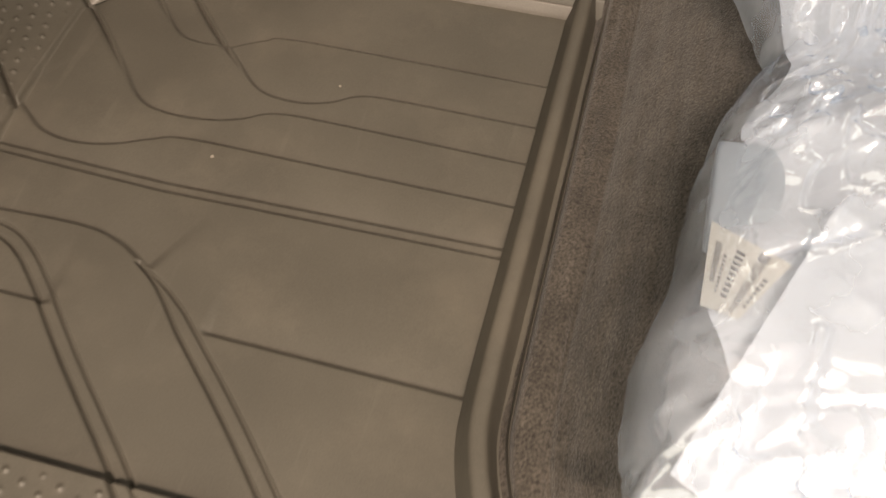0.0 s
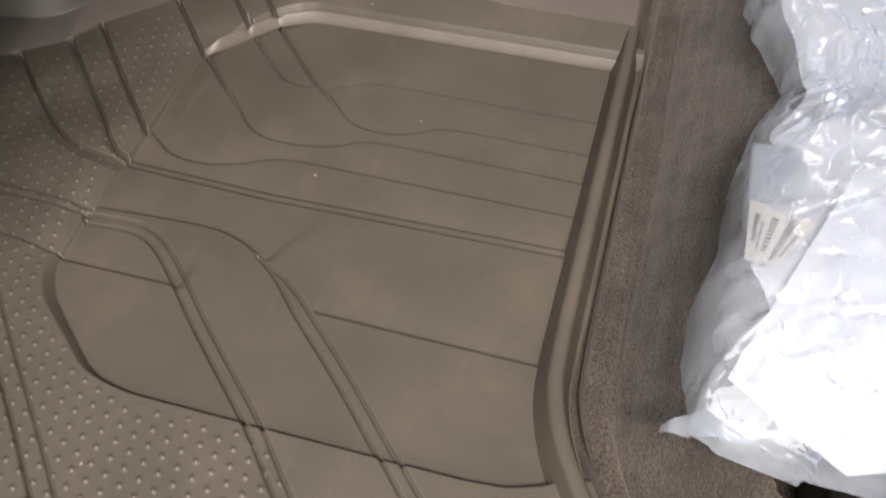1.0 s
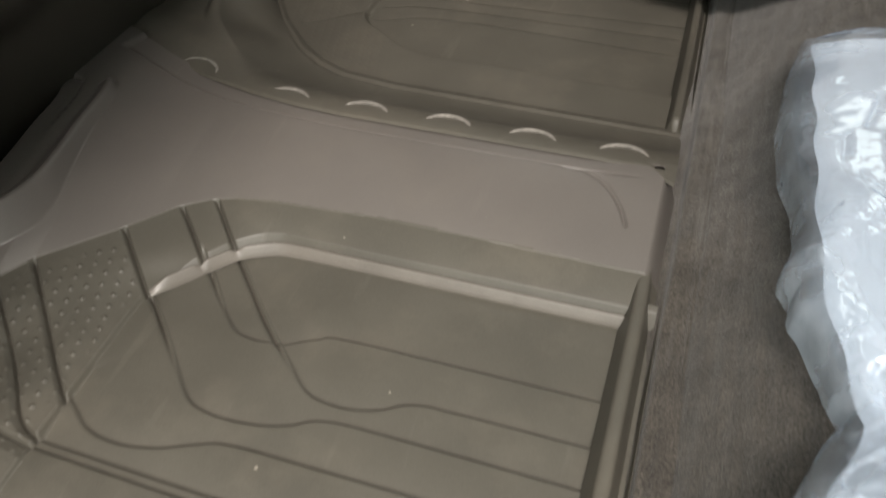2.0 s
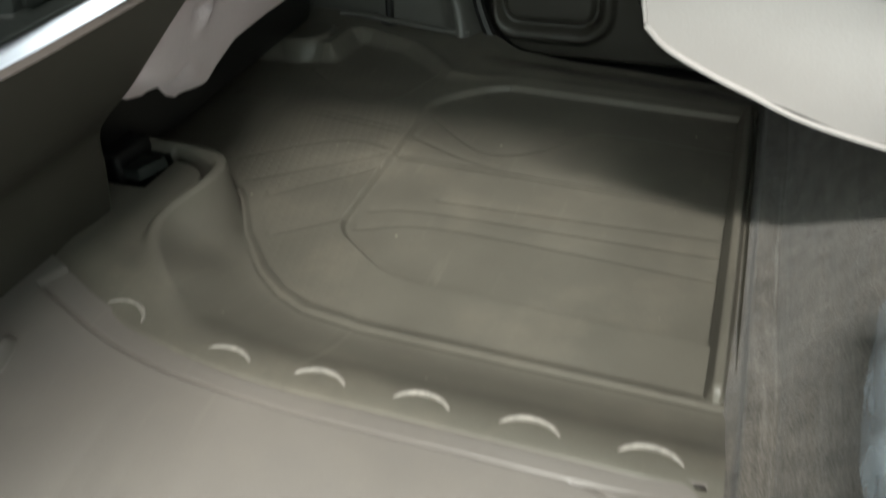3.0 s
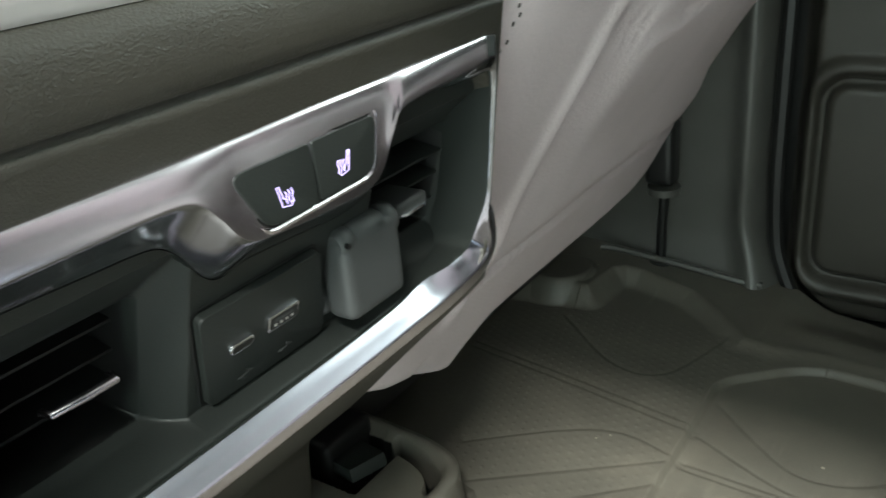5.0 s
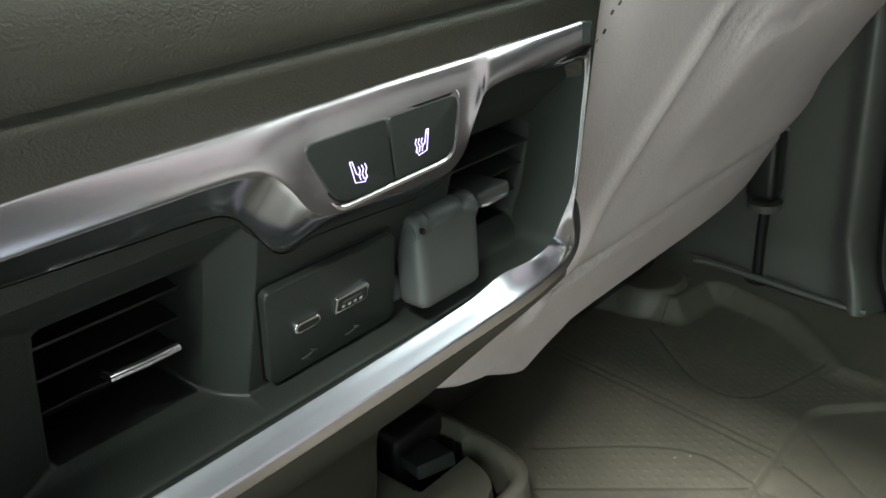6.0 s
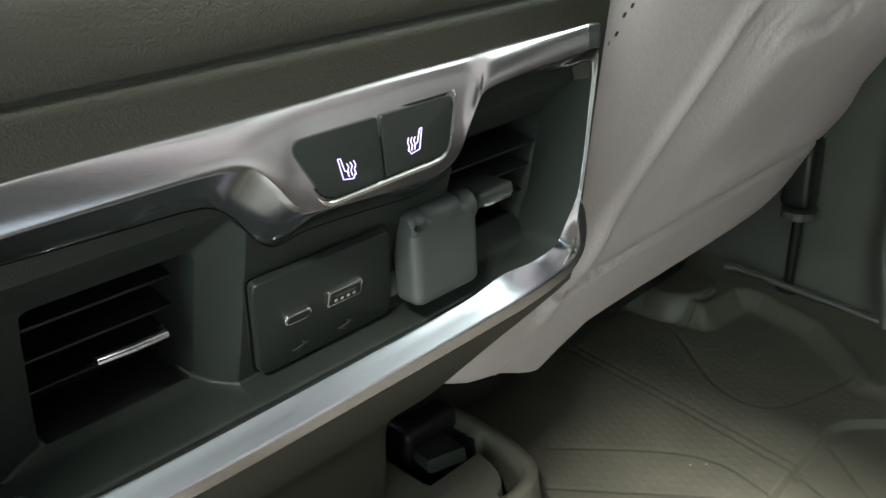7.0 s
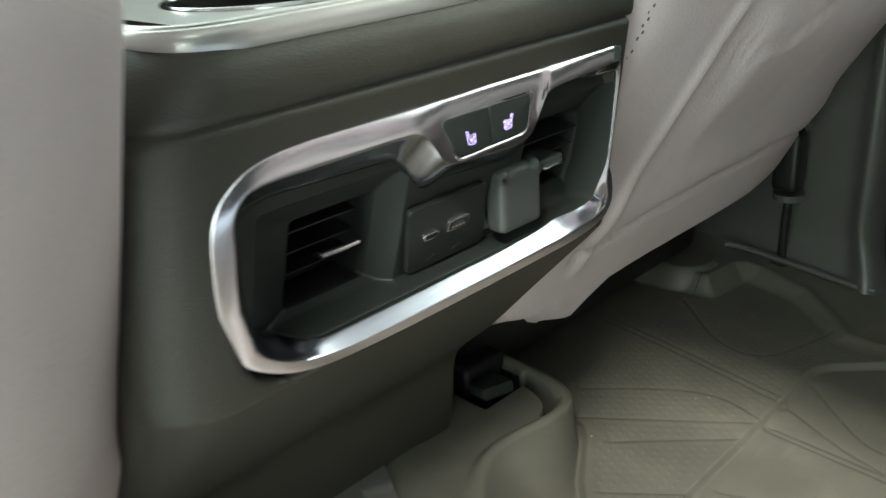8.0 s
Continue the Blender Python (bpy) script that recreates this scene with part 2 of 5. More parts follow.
def tube_bm(points, radius, sides=8, taper=None):
    bm = bmesh.new()
    pts = [Vector(p) for p in points]
    rings = []
    for i, p in enumerate(pts):
        d = (pts[min(i + 1, len(pts) - 1)] - pts[max(i - 1, 0)]).normalized()
        a = d.orthogonal().normalized() if not rings else (prev - d * prev.dot(d)).normalized()
        prev = a
        b = d.cross(a)
        r = radius * (taper(i / (len(pts) - 1)) if taper else 1)
        rings.append([bm.verts.new(p + a * r * math.cos(q) + b * r * math.sin(q)) for q in np.linspace(0, 2 * math.pi, sides, endpoint=False)])
    for r0, r1 in zip(rings, rings[1:]):
        for k in range(sides):
            bm.faces.new((r0[k], r0[(k + 1) % sides], r1[(k + 1) % sides], r1[k]))
    bm.faces.new(rings[0]), bm.faces.new(rings[-1])
    return bm


def curve(points, n=40):
    """A smooth line through points of any dimension."""
    p = np.array(points, float)
    p = np.vstack([2 * p[0] - p[1], p, 2 * p[-1] - p[-2]])
    out = []
    for i in range(1, len(p) - 2):
        for t in np.linspace(0, 1, max(2, n // (len(p) - 3)), endpoint=False):
            a, b, c, d = p[i - 1 : i + 3]
            out.append(0.5 * (2 * b + (c - a) * t + (2 * a - 5 * b + 4 * c - d) * t**2 + (3 * b - a - 3 * c + d) * t**3))
    out.append(p[-2])
    return np.array(out)


def step(a, b, v):
    t = np.clip((v - a) / (b - a), 0, 1)
    return t * t * (3 - 2 * t)


def line_distance(X, Y, points):
    best = np.full(X.shape, 9.0)
    for (x0, y0), (x1, y1) in zip(points[:-1], points[1:]):
        dx, dy = x1 - x0, y1 - y0
        t = np.clip(((X - x0) * dx + (Y - y0) * dy) / (dx * dx + dy * dy + 1e-12), 0, 1)
        best = np.minimum(best, np.hypot(X - x0 - t * dx, Y - y0 - t * dy))
    return best


def polygon_distance(X, Y, points):
    """Below zero inside."""
    inside = np.zeros(X.shape, bool)
    closed = list(points) + [points[0]]
    for (x0, y0), (x1, y1) in zip(closed[:-1], closed[1:]):
        cross = ((y0 > Y) != (y1 > Y)) & (X < (x1 - x0) * (Y - y0) / (y1 - y0 + 1e-12) + x0)
        inside ^= cross
    d = line_distance(X, Y, closed)
    return np.where(inside, -d, d)


def box_distance(Y, Z, y0, y1, z0, z1, r):
    qy, qz = np.abs(Y - (y0 + y1) / 2) - (y1 - y0) / 2 + r, np.abs(Z - (z0 + z1) / 2) - (z1 - z0) / 2 + r
    return np.hypot(np.maximum(qy, 0), np.maximum(qz, 0)) + np.minimum(np.maximum(qy, qz), 0) - r


def soft_noise(X, Y, scale, seed):
    """Cheap smooth waves for uneven surfaces."""
    rng = np.random.default_rng(seed)
    out = np.zeros(X.shape)
    for _ in range(7):
        a, ph, s = rng.uniform(0, 6.28), rng.uniform(0, 6.28), scale * rng.uniform(0.6, 1.8)
        out += np.sin((X * np.cos(a) + Y * np.sin(a)) * s + ph)
    return out / 7


def spaced(*runs):
    """Positions with a step for each run of (start, end, step)."""
    out = [np.arange(a, b, s) for a, b, s in runs]
    return np.concatenate(out + [[runs[-1][1]]])


# ---- floor liners ----
NEAR_TRAY = [(-0.1695, 0.270), (-0.1745, 0.519), (-0.126, 0.577), (-0.112, 0.587), (-0.097, 0.591), (0.40, 0.586), (0.40, 0.235), (0.196, 0.221), (0.184, 0.2125), (0.165, 0.206), (0.140, 0.204), (-0.088, 0.204)]
FAR_TRAY = [(-0.101, 0.907), (-0.165, 0.956), (-0.174, 0.972), (-0.178, 1.224), (-0.170, 1.240), (-0.125, 1.280), (-0.099, 1.290), (0.40, 1.258), (0.40, 0.886)]
NEAR_EDGE = rounded(NEAR_TRAY, [0.030, 0.010] + [0.004] * 9 + [0.030], 8)
FAR_EDGE = rounded(FAR_TRAY, 0.03, 6)


def flare(y):
    return 4.0 * np.maximum(0, 0.29 - y) ** 2


def lip_y(x):
    return np.interp(x, [-0.40, -0.29, -0.24, -0.185, -0.14, -0.1, 0.12, 0.2], [0.812, 0.760, 0.743, 0.730, 0.723, 0.720, 0.718, 0.717])


def crease_y(x):
    return np.interp(x, [-0.45, -0.33, -0.275, -0.26, -0.214, -0.188, -0.168, -0.148, -0.12, -0.02, 0.2], [0.38, 0.44, 0.484, 0.512, 0.562, 0.594, 0.609, 0.617, 0.622, 0.627, 0.622])


def base_y(x):
    return np.interp(x, [-0.42, -0.30, -0.285, -0.252, -0.211, -0.180, -0.150, -0.094, 0.2], [1.01, 0.985, 0.970, 0.920, 0.876, 0.852, 0.838, 0.830, 0.822])


def side_distance(X, Y, points):
    """Distance to a line, above zero on its left; the second value fades out beyond its ends."""
    best, side, fade = np.full(X.shape, 9.0), np.zeros(X.shape), np.ones(X.shape)
    last = len(points) - 2
    for k, ((x0, y0), (x1, y1)) in enumerate(zip(points[:-1], points[1:])):
        dx, dy = x1 - x0, y1 - y0
        long = math.hypot(dx, dy) + 1e-9
        raw = ((X - x0) * dx + (Y - y0) * dy) / (long * long)
        t = np.clip(raw, -0.02 / long if k == 0 else 0, 1 + (0.02 / long if k == last else 0))
        d = np.hypot(X - x0 - t * dx, Y - y0 - t * dy)
        over = long * (np.maximum(0, -raw) * (k == 0) + np.maximum(0, raw - 1) * (k == last))
        near = d < best - 1e-9
        best = np.where(near, d, best)
        side = np.where(near, np.sign(dx * (Y - y0) - dy * (X - x0)), side)
        fade = np.where(near, np.exp(-((over / 0.005) ** 2)), fade)
    return best * side, fade


def groove(z, X, Y, points, depth=0.0056, half=0.0009, n=0, reach=0.020, slit=0.10):
    """A fine line where the tread slopes down on the side away from the door and rises gently again."""
    pts = curve(points, n) if n else points
    sd, fade = side_distance(X, Y, pts)
    drop = np.clip((sd + 0.0004) / 0.0042, 0, 1) * np.exp(-np.maximum(sd - 0.0038, 0) / reach)
    return z - fade * (0.52 * depth * drop + slit * depth * np.exp(-(((sd - 0.0026) / half) ** 2)))


def carried_on(line):
    """A line that begins at the tray's edge, carried on below its wall."""
    (x0, y0), (x1, y1) = line[:2]
    k = 0.02 / math.hypot(x1 - x0, y1 - y0) if x0 < -0.11 else 0
    return [(x0 + k * (x0 - x1), y0 + k * (y0 - y1))] + line if k else line


def ledge(z, X, Y, points, wide=0.005, depth=0.0042, n=16):
    """A channel that slopes down towards a line and rises again in a sharp edge along it."""
    sd, fade = side_distance(X, Y, curve(points, n))
    return z - fade * (depth * np.clip(1 + sd / wide, 0, 1) * step(0.0005, -0.0005, sd) + 0.0042 * np.exp(-(((sd + 0.0002) / 0.0010) ** 2)))


def band(z, X, Y, points, wide=0.0042, depth=0.0010, n=30, taper=None):
    d = line_distance(X, Y, curve(points, n))
    if taper:
        wide = 0.0002 + wide * step(taper[0], taper[1], X)
    z = z - depth * (1 - step(wide - 0.0008, wide + 0.0008, d))
    return z - 0.0036 * np.exp(-(((d - wide) / 0.0009) ** 2))


def nubs(X, Y, pitch=0.0102, rise=0.0014):
    u, v = (X + 0.25 * Y) / pitch, (Y - 0.12 * X) / pitch
    v2 = v + 0.5 * (np.floor(u) % 2)
    fu, fv = u - np.floor(u) - 0.5, v2 - np.floor(v2) - 0.5
    return rise * np.exp(-((fu**2 + fv**2) / 0.020))


RAIL_LOBE = [tuple(p) for p in curve([(-0.50, 0.472), (-0.42, 0.474), (-0.36, 0.480), (-0.318, 0.493), (-0.293, 0.510), (-0.279, 0.533), (-0.275, 0.560), (-0.279, 0.59), (-0.287, 0.63), (-0.302, 0.70), (-0.36, 0.80)], 60)] + [(-0.50, 0.80)]
FOLD = [(-0.33, 0.756), (-0.284, 0.737), (-0.235, 0.722), (-0.182, 0.711), (-0.12, 0.705), (-0.065, 0.703), (-0.01, 0.703), (0.05, 0.703), (0.11, 0.703), (0.20, 0.703)]
SLIT = [(0.100, 0.7035), (0.113, 0.7025), (0.124, 0.699), (0.135, 0.691), (0.143, 0.682), (0.151, 0.669), (0.156, 0.657)]


def near_height(X, Y):
    sd = polygon_distance(X, Y, NEAR_EDGE)
    yc, yl = crease_y(X), lip_y(X)
    e = Y - yc
    left = step(-0.13, -0.16, X) * step(0.26, 0.30, Y) * step(0.565, 0.535, Y)
    wall = np.clip(sd / (0.0032 + 0.0055 * step(0.53, 0.56, Y) - 0.0010 * step(0.25, 0.22, Y) + 0.0035 * step(-0.07, -0.11, X) * step(0.30, 0.26, Y)), 0, 1)
    z = wall * (0.0085 - 0.0050 * left * step(0.030, 0.0, sd)) - (0.0030 + 0.0050 * left + 0.0030 * step(0.26, 0.23, Y)) * np.exp(-(((sd + 0.0004) / (0.0009 + 0.0003 * left + 0.0005 * step(0.26, 0.23, Y))) ** 2))
    dc = np.abs(e) * 0.78
    r = np.clip(sd / (sd + dc + 1e-6), 0, 1) * step(0.09, 0.03, dc)
    z = z + 0.0145 * r * (sd > 0)
    u = np.clip(e / (yl - yc), 0, 1)
    hump = 0.0235 + (0.0225 + 0.010 * step(-0.22, -0.32, X)) * (1 - (1 - u) ** np.interp(X, [-0.32, -0.20], [6.0, 1.8]))
    z = np.where(e > 0, hump, z)
    # lobe round the seat rail, with an opening behind its crest
    sp = polygon_distance(X, Y, RAIL_LOBE)
    lobe = (0.061 - 0.006 * step(-0.004, -0.020, sp) + 0.0025 * np.exp(-(((sp + 0.004) / 0.005) ** 2))) * (1 - step(-0.002, 0.025, sp)) * step(0.745, 0.69, Y) - 0.05 * step(-0.048, -0.056, sp) * step(0.70, 0.68, Y)
    z = np.where((sp < -0.03) & (Y < 0.70), lobe, np.maximum(z, lobe))
    # shallow grooves of the tread
    tray = sd < 0.001
    g = z.copy()
    for line in (
        [(-0.168, 0.388), (-0.05, 0.384), (0.17, 0.387)],
        [(-0.168, 0.381), (-0.05, 0.3765), (0.17, 0.379)],
        [(0.020, 0.291), (0.17, 0.289)],
        [(-0.170, 0.287), (-0.083, 0.287)],
    ):
        g = groove(g, X, Y, carried_on(line))
    for line in (
        [(-0.168, 0.417), (-0.150, 0.405), (-0.125, 0.401), (-0.098, 0.405), (-0.075, 0.414), (-0.051, 0.420), (0.03, 0.4195), (0.17, 0.418)],
        [(-0.168, 0.517), (-0.129, 0.477), (-0.100, 0.446), (-0.077, 0.438), (-0.045, 0.439), (-0.023, 0.445), (-0.003, 0.454), (0.042, 0.455), (0.17, 0.452)],
        [(-0.126, 0.575), (-0.082, 0.527), (-0.046, 0.492), (-0.023, 0.472), (0.005, 0.468), (0.028, 0.473), (0.045, 0.482), (0.07, 0.4845), (0.17, 0.483)],
        [(-0.146, 0.562), (-0.104, 0.514), (-0.083, 0.504), (-0.060, 0.506), (-0.035, 0.517), (-0.007, 0.522), (0.17, 0.520)],
        [(-0.168, 0.338), (-0.092, 0.341), (-0.060, 0.3360), (-0.036, 0.3240)],
    ):
        g = groove(g, X, Y, carried_on([tuple(p) for p in curve(line, 50)]))
    g = np.where(tray, g, z)
    # the slanting starts of three of them are wider
    for line in (
        [(-0.170, 0.519), (-0.150, 0.499), (-0.129, 0.477), (-0.112, 0.458)],
        [(-0.128, 0.577), (-0.105, 0.552), (-0.082, 0.527), (-0.046, 0.492), (-0.036, 0.483)],
        [(-0.148, 0.564), (-0.128, 0.541), (-0.104, 0.514)],
    ):
        g = g + (ledge(g, X, Y, line, 0.0045, 0.0030, 24) - g) * step(line[-1][0], line[-1][0] - 0.045, X)
    g = band(g, X, Y, [(-0.040, 0.3262), (-0.018, 0.3125), (0.014, 0.284), (0.053, 0.248), (0.095, 0.206), (0.125, 0.176), (0.175, 0.128)], taper=(-0.040, 0.006))
    g = band(g, X, Y, [(-0.170, 0.327), (-0.136, 0.328), (-0.114, 0.320), (-0.090, 0.300), (-0.050, 0.261), (0.011, 0.205), (0.050, 0.164), (0.115, 0.10)])
    outer = ~tray & (e < 0)
    h = g.copy()
    for wide, line in (
        (0.006, [(-0.287, 0.499), (-0.216, 0.426), (-0.190, 0.397), (-0.172, 0.388)]),
        (0.0045, [(-0.271, 0.524), (-0.213, 0.460), (-0.170, 0.415)]),
        (0.0040, [(-0.223, 0.571), (-0.172, 0.518)]),
        (0.0040, [(-0.188, 0.602), (-0.143, 0.555)]),
        (0.0040, [(-0.166, 0.618), (-0.123, 0.570)]),
        (0.010, [(-0.338, 0.492), (-0.276, 0.431), (-0.238, 0.399), (-0.208, 0.386), (-0.172, 0.382)]),
    ):
        h = ledge(h, X, Y, line, wide)
    for line in (
        [(-0.40, 0.342), (-0.248, 0.336), (-0.172, 0.333)],
        [(-0.40, 0.333), (-0.242, 0.327), (-0.172, 0.326)],
        [(-0.40, 0.300), (-0.218, 0.292), (-0.168, 0.287)],
    ):
        h = groove(h, X, Y, line, slit=0.5)
    h = band(h, X, Y, [(-0.21, 0.262), (-0.170, 0.220), (-0.113, 0.164), (-0.05, 0.10)], 0.006)
    dots = nubs(X, Y) * step(0.006, 0.010, sd) * step(-0.012, -0.02, e) * step(0.010, 0.0, X + Y - np.interp(Y, [0.22, 0.30], [0.215, 0.338]))
    g = np.where(outer, h + dots, g)
    # the fold along the tunnel, which ends in a curved slit
    sd_fold, fade = side_distance(X, Y, curve(FOLD, 60))
    g = g - (0.0032 * np.clip((sd_fold + 0.0004) / 0.0026, 0, 1) + 0.0028 * np.exp(-(((sd_fold - 0.0022) / 0.0014) ** 2))) * fade * step(0.168, 0.104, X) * (Y > 0.66)
    g = g - 0.0030 * np.exp(-((line_distance(X, Y, curve(SLIT, 40)) / 0.0013) ** 2))
    g = np.where(e > -0.02, g * step(0.1945, 0.176, X), g)
    return g


SLOT = curve([(-0.347, 0.9665), (-0.327, 0.9625), (-0.310, 0.9560), (-0.2995, 0.9470), (-0.2955, 0.938)], 24)




def far_height(X, Y):
    sd = polygon_distance(X, Y, FAR_EDGE)
    yl, yb = lip_y(X), base_y(X)
    v = (Y - yl) / (yb - yl)
    z = 0.0065 * np.clip(sd / 0.005, 0, 1) - 0.0032 * np.exp(-(((sd + 0.0012) / 0.0020) ** 2))
    z = np.where(v < 1, 0.011 + 0.035 * (1 - step(np.interp(X, [-0.30, -0.20], [0.78, 0.04]), np.interp(X, [-0.30, -0.20], [1.03, 1.0]), v)), np.maximum(z, 0.011 * step(0.030, 0.0, Y - yb)))
    z = z + 0.010 * step(-0.22, -0.32, X) * step(0.9, 0.6, v)
    z = np.where((v < 1.02) & (v > 0.9), z - 0.002 * np.exp(-(((v - 0.985) / 0.02) ** 2)), z)
    # plateau round the seat rail: a beaded crest, a crescent slot and a dark opening
    crest = curve([(-0.400, 0.985), (-0.351, 0.983), (-0.320, 0.980), (-0.295, 0.971), (-0.283, 0.957), (-0.279, 0.938), (-0.280, 0.917), (-0.285, 0.890), (-0.286, 0.868), (-0.279, 0.845), (-0.262, 0.820), (-0.235, 0.795), (-0.205, 0.775)], 48)
    sp = polygon_distance(X, Y, [tuple(p) for p in crest] + [(-0.205, 0.66), (-0.50, 0.66), (-0.50, 0.985)])
    xb = np.linspace(-0.45, -0.15, 60)
    foot = line_distance(X, Y, list(zip(xb, base_y(xb))))
    r = np.clip(sp, 0, None) / (np.clip(sp, 0, None) + foot + 1e-6)
    flank = 0.011 + 0.047 * (1 - r) ** 1.25
    plateau = np.where(sp < 0, 0.058, flank) + (0.0050 * np.exp(-(((sp + 0.006) / 0.007) ** 2)) - 0.004 * step(-0.008, -0.018, sp)) * step(0.80, 0.86, Y)
    plateau = plateau - 0.012 * step(0.84, 0.74, Y)
    z = np.where(v < 1, z + (plateau - z) * step(-0.205, -0.255, X), z)
    slot = line_distance(X, Y, SLOT)
    z = z - 0.055 * step(0.0062, 0.0036, slot)
    z = z - 0.055 * step(-0.341, -0.345, X) * step(0.968, 0.963, Y) * step(0.908, 0.915, Y)
    ys = np.interp(X, [-0.45, -0.387, -0.30, -0.241, -0.2, -0.17, -0.117, 0.2], [1.48, 1.445, 1.40, 1.366, 1.350, 1.345, 1.338, 1.30])
    # the shelf along the pillar and the door, and the round boss of the seat rail
    shelf = polygon_distance(X, Y, [(-0.47, 1.300), (-0.352, 1.318), (-0.346, 1.372), (-0.336, 1.383), (-0.318, 1.385), (-0.254, 1.368), (-0.212, 1.336), (-0.180, 1.304), (-0.150, 1.304), (-0.112, 1.310), (0.3, 1.290), (0.3, 0.5), (-0.47, 0.5)])
    high = np.interp(X, [-0.37, -0.30, -0.196, -0.15, 0.2], [0.022, 0.014, 0.0060, 0.0025, 0.0015])
    z = z + high * step(-0.020, 0.003, shelf) + np.interp(X, [-0.36, -0.25, -0.1], [0.001, 0.0020, 0.0008]) * np.exp(-(((shelf - 0.002) / 0.007) ** 2))
    z = np.maximum(z, 0.034 * step(0.056, 0.030, np.hypot(X + 0.394, Y - 0.1 * X - 1.379)))
    z = z - 0.014 * step(-0.17, -0.12, X) * step(0.0, 0.06, Y - ys)
    for line in (
        [(-0.17, 1.112), (-0.05, 1.107), (0.17, 1.094)],
        [(-0.17, 1.104), (-0.05, 1.099), (0.17, 1.086)],
        [(-0.10, 1.035), (0.17, 1.040)],
        [(-0.16, 1.000), (-0.10, 1.013), (0.17, 1.012)],
        [(-0.16, 0.968), (-0.08, 0.990), (0.17, 0.977)],
        [(-0.34, 1.046), (-0.271, 1.100), (-0.225, 1.118), (-0.172, 1.107)],
        [(-0.31, 1.005), (-0.182, 1.100)],
        [(-0.264, 0.993), (-0.180, 1.069)],
        [(-0.23, 0.93), (-0.172, 0.975)],
        [(-0.36, 1.276), (-0.281, 1.216), (-0.226, 1.221), (-0.194, 1.305)],
        [(-0.170, 1.200), (-0.130, 1.165), (-0.093, 1.140), (-0.055, 1.142), (-0.020, 1.165), (0.03, 1.21), (0.17, 1.20)],
        [(-0.172, 1.150), (-0.110, 1.122), (-0.07, 1.112)],
    ):
        z = groove(z, X, Y, line, 0.0020, 0.0018, n=24, reach=0.014)
    for y in (-0.010, 0.0):
        z = groove(z, X, Y, [(-0.42, 1.192 + y), (-0.31, 1.177 + y), (-0.178, 1.156 + y)], 0.0016, 0.0014)
    dots = nubs(X, Y, 0.0098, 0.00035) * step(0.006, 0.010, sd) * step(0.10, 0.14, X * 0 - X) * step(1.05, 1.2, v) * step(1.33, 1.30, Y)
    return z + dots


def liner(name, label, xs, vs, height, y_low, y_high):
    U, V = np.meshgrid(xs, vs, indexing="ij")
    Y = y_low(U) + V * (y_high(U) - y_low(U))
    X = U + flare(Y) * step(0.02, 0.16, U)
    return X, Y, height(X, Y)


floor_liner = thing("floor_liner", "dark grey moulded rubber liner with tread grooves on the footwell floor", "floor mat")
xs = spaced((-0.46, -0.365, 0.004), (-0.365, -0.30, 0.0014), (-0.30, 0.19, 0.00085))
vs = spaced((-0.12, 0.09, 0.006), (0.09, 0.63, 0.0007), (0.63, 0.73, 0.0011))
vs = (vs - vs[0]) / (vs[-1] - vs[0])
X, Y, Z = liner("tread", "", xs, vs, near_height, lambda u: -0.12 + 0 * u, lambda u: lip_y(u) + 0.006)
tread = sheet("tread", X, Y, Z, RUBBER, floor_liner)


def smooth_part(ob, smooth):
    """The faces over the tunnel carry a smooth finish instead of the grained one, in a lighter colour for its sheen."""
    ob.data.materials.append(SMOOTH)
    mid = (smooth[:-1, :-1] & smooth[1:, 1:]).ravel()
    ob.data.polygons.foreach_set("material_index", mid.astype(np.int32))


smooth_part(tread, Y > crease_y(X) + 0.0005)
# lobe faces behind the crest are coloured black to stand for shade
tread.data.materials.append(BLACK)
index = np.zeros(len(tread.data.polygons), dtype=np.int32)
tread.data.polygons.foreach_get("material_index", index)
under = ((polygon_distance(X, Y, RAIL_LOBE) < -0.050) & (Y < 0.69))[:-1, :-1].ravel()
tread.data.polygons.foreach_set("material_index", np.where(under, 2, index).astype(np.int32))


# riser rubber made paler than the liner for the light it catches
RISER = material("moulded_riser", (0.155, 0.140, 0.122), 0.40, vary=0.12, scale=30, grain=0.08)
corners = np.array([(-0.1720, 0.5205), (-0.1275, 0.5760), (-0.0985, 0.5905), (0.03, 0.5893), (0.170, 0.5880)])
along = np.concatenate([[0], np.cumsum(np.linalg.norm(np.diff(corners, axis=0), axis=1))])
ticks = np.linspace(0, along[-1], 150)
way = np.stack([np.interp(ticks, along, corners[:, 0]), np.interp(ticks, along, corners[:, 1])], 1)
for _ in range(14):
    way[1:-1] = (way[:-2] + 2 * way[1:-1] + way[2:]) / 4
d = np.gradient(way, axis=0)
d /= np.linalg.norm(d, axis=1)[:, None]
cut = np.array([(-0.0012, -0.0015), (-0.0008, 0.0012), (0.0002, 0.0028), (0.0024, 0.0074), (0.0031, 0.0081), (0.0040, 0.0081), (0.0062, 0.0040)])
fade = np.clip(np.arange(len(way)) / 6.0, 0.0, 1.0) * (1 - 0.55 * sum(np.exp(-((np.hypot(way[:, 0] - x, way[:, 1] - y) / 0.0028) ** 2)) for x, y in ((-0.146, 0.5535), (-0.1265, 0.5745))))
sheet("step_edge", way[:, 0:1] - d[:, 1:2] * cut[:, 0], way[:, 1:2] + d[:, 0:1] * cut[:, 0], cut[:, 1][None] * (0.25 + 0.75 * fade[:, None]) + 0.0007, RISER, floor_liner, "step edge coloured pale for the light it catches")


